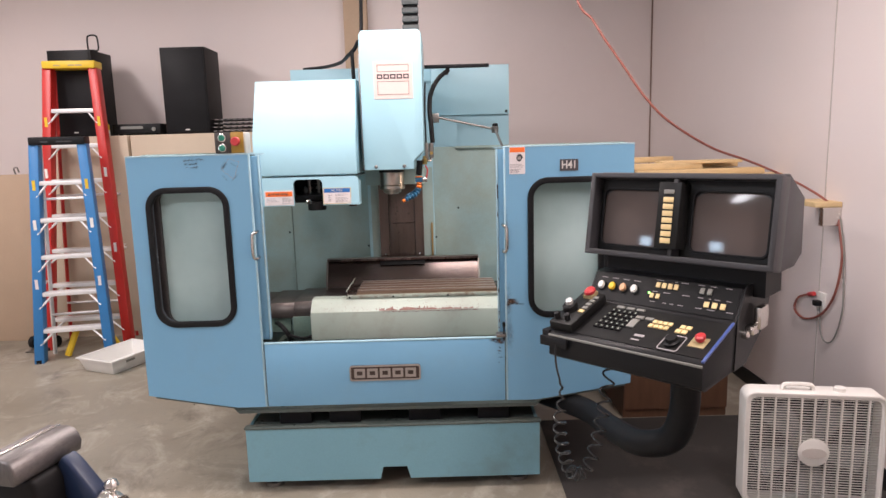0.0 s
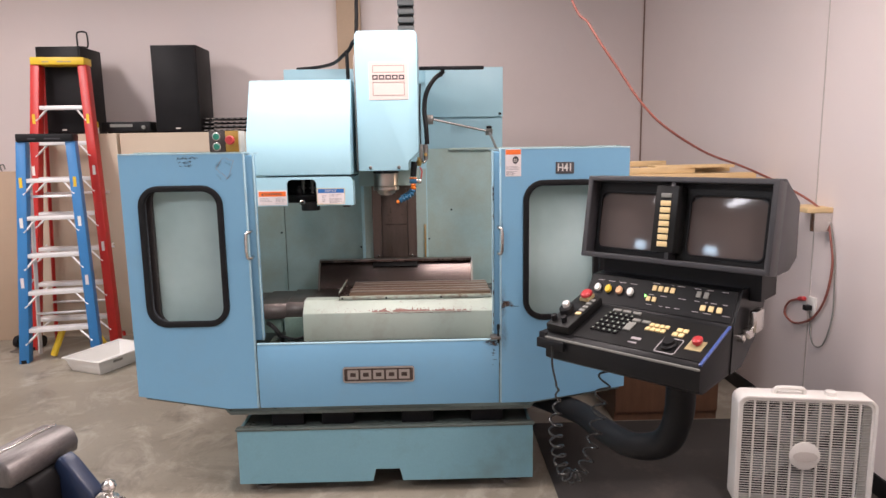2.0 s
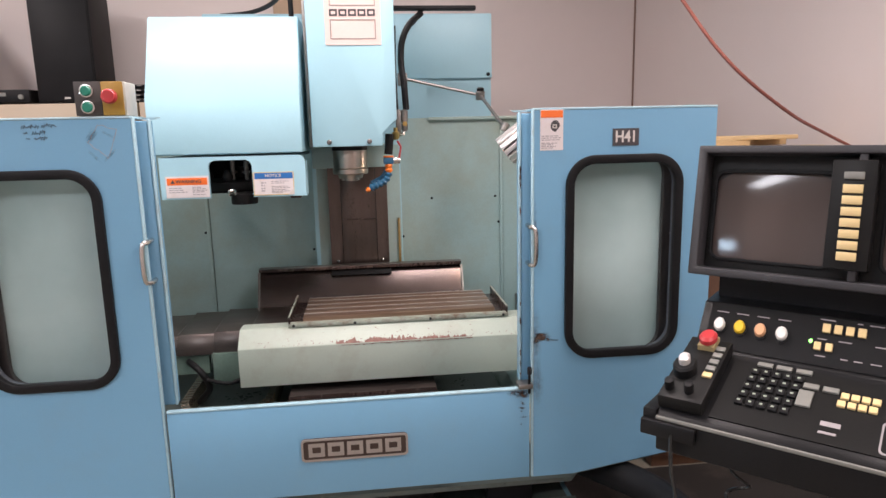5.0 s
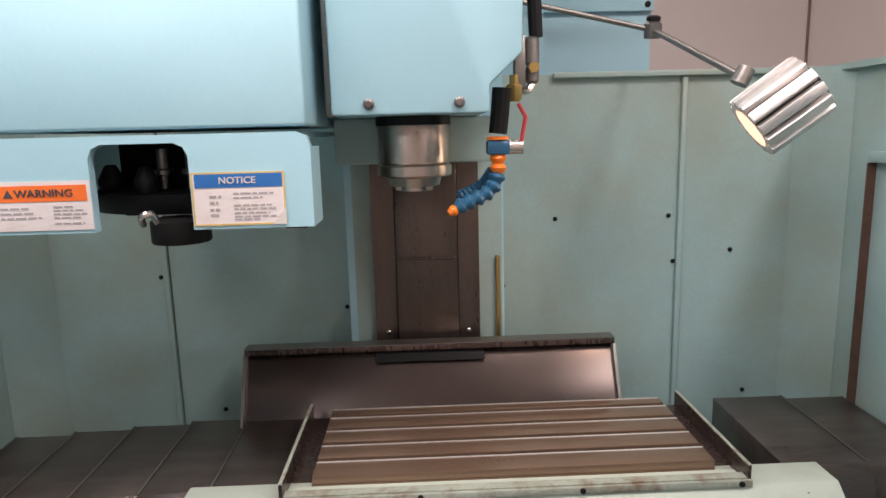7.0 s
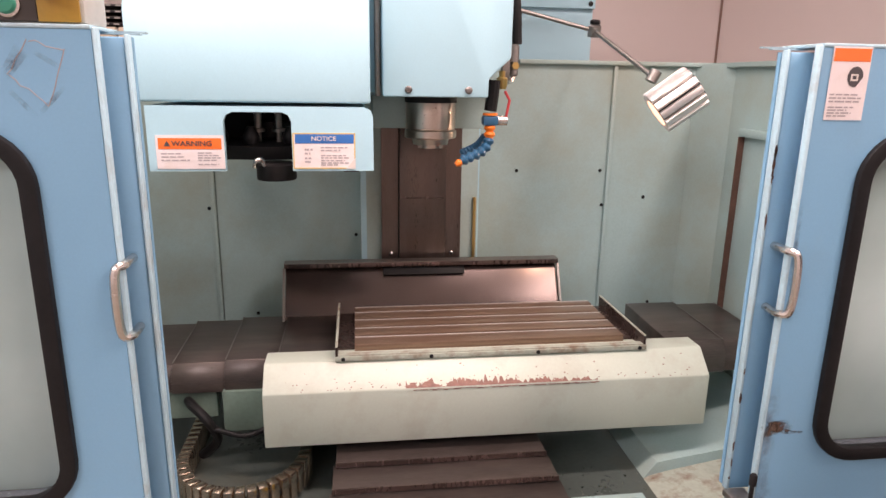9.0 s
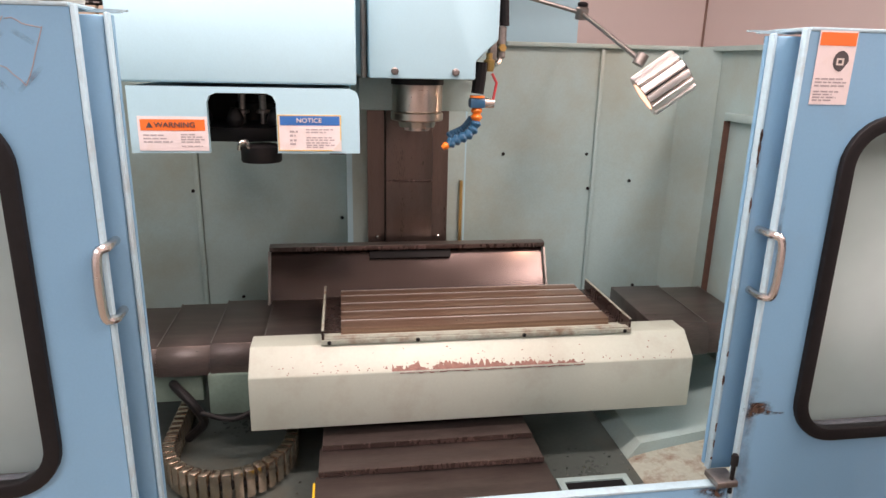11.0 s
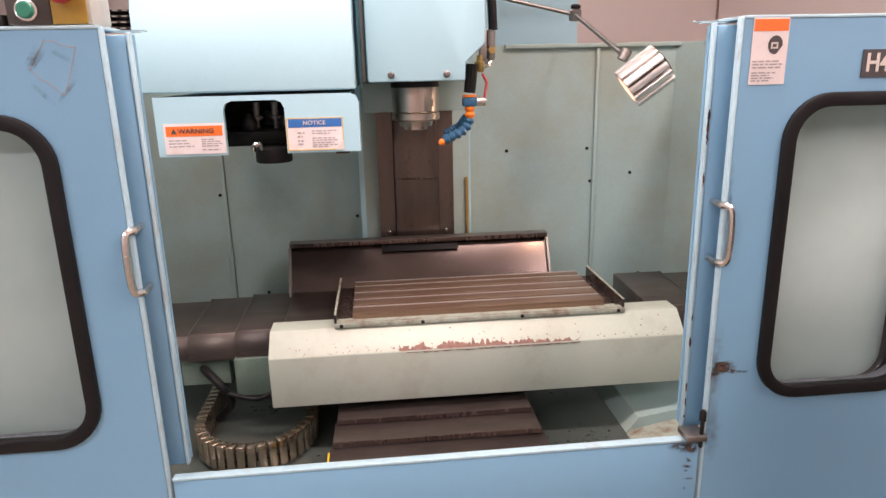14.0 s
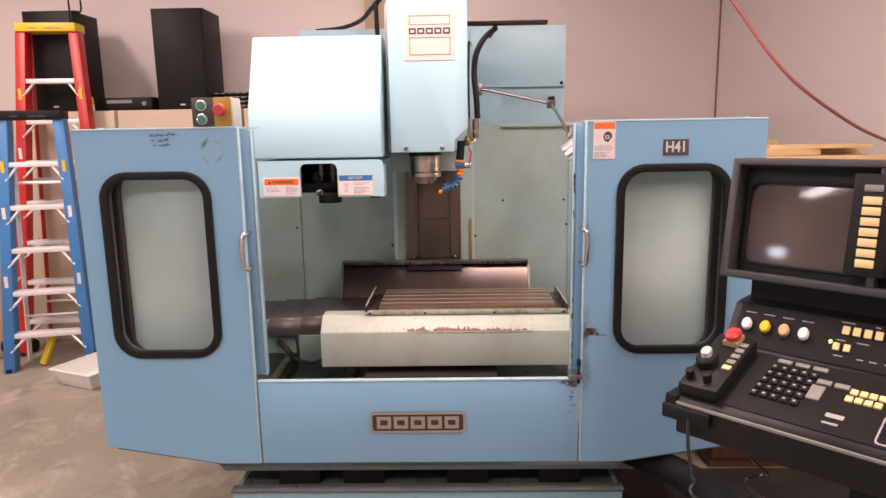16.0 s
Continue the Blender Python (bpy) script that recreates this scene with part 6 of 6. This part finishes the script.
part("coupling", lathe(B(), [(0.012, 0), (0.014, 0.02), (0.014, 0.05), (0.009, 0.055)], (2.385, 0.575, 0.80), (0, -1, 0.25), 10), REDPL, hs)
out = thing("wall_outlet", "small grey outlet with a black plug on the wall", "outlet", pose(2.40, 0.46, 0.78))
part("plate", bevelled(box(B(), -0.012, -0.0005, -0.035, 0.035, -0.055, 0.055), 0.003), WHITEPL, out)
part("plug", bevelled(box(B(), -0.05, -0.0125, -0.015, 0.02, -0.02, 0.01), 0.004), BLACK, out)
wire = thing("thin_cord", "thin grey cord hanging in a loop on the wall", "cord")
part("cord", rod(B(), smooth([(2.39, 0.35, 1.29), (2.39, 0.29, 1.1), (2.39, 0.275, 0.958), (2.39, 0.268, 0.777), (2.39, 0.325, 0.61), (2.39, 0.40, 0.57), (2.39, 0.45, 0.62), (2.39, 0.47, 0.76)], 8), 0.004, 6), KEYGREY, wire)

# ---- bench vise in the foreground ----
V = pose(-0.535, -1.80, 0.935, 0, 0, -104)
vs = thing("bench_vise", "navy enamelled bench vise with worn steel jaws", "vise", V)
# local: x across the jaws, y along the screw
part("fixed_jaw_body", bevelled(prism(B(), [(-0.20, 0), (0.03, 0), (0.03, 0.10), (0.02, 0.124), (-0.09, 0.124), (-0.11, 0.10), (-0.20, 0.085)], -0.055, 0.055, "x"), 0.010, 3), BLACKBOX, vs, "dark lower vise body")
part("jaw_top", bevelled(prism(B(), [(-0.036, 0.125), (-0.036, 0.178), (-0.014, 0.180), (0.004, 0.175), (0.014, 0.164), (0.019, 0.149), (0.014, 0.125)], -0.085, 0.085, "x"), 0.005, 3), DARKSTEEL, vs, "worn rounded grey steel jaw")
part("fixed_jaw", bevelled(box(B(), -0.084, 0.084, -0.066, -0.044, 0.125, 0.178), 0.006, 3), DARKSTEEL, vs, "worn grey steel fixed jaw")
part("jaw_insert", bevelled(box(B(), -0.086, 0.086, -0.0435, -0.0365, 0.14, 0.179), 0.001), STEEL, vs, "thin bright jaw liner")
part("moving_jaw", bevelled(prism(B(), [(0.03, 0.05), (0.09, 0.010), (0.105, 0.010), (0.107, 0.062), (0.050, 0.128), (0.03, 0.144), (0.0145, 0.124), (0.0145, 0.05)], -0.052, -0.014, "x"), 0.007, 3), BLUEVISE, vs, "navy enamelled moving jaw arm")
part("screw_boss", lathe(B(), [(0.028, 0), (0.028, 0.025), (0.022, 0.03), (0.022, 0.045)], (-0.033, 0.105, 0.036), (0, 1, 0), 20), STEEL, vs)
part("handle_ball", lathe(B(), [(0.004, -0.015), (0.012, -0.009), (0.015, 0), (0.012, 0.009), (0.004, 0.015)], (-0.033, 0.128, 0.080), (0, 0, 1), 16), STEEL, vs, "bright handle ball")
part("handle_bar", rod(B(), [(-0.033, 0.128, -0.09), (-0.033, 0.128, 0.070)], 0.008), STEEL, vs)
part("swivel_base", lathe(B(), [(0.10, -0.03), (0.10, -0.01), (0.08, 0.0)], (0, 0, 0), seg=28), BLUEVISE, vs)
stand = thing("vise_stand", "plain dark steel post under the vise", "stand", pose(-0.535, -1.80, 0))
part("post", lathe(B(), [(0.05, 0.012), (0.05, 0.8845)], (0, 0, 0), seg=20), DARKGREY, stand)
part("foot_plate", bevelled(box(B(), -0.16, 0.16, -0.16, 0.16, 0, 0.012), 0.003), DARKGREY, stand)
part("top_plate", bevelled(box(B(), -0.11, 0.11, -0.11, 0.11, 0.885, 0.9045), 0.003), DARKGREY, stand)
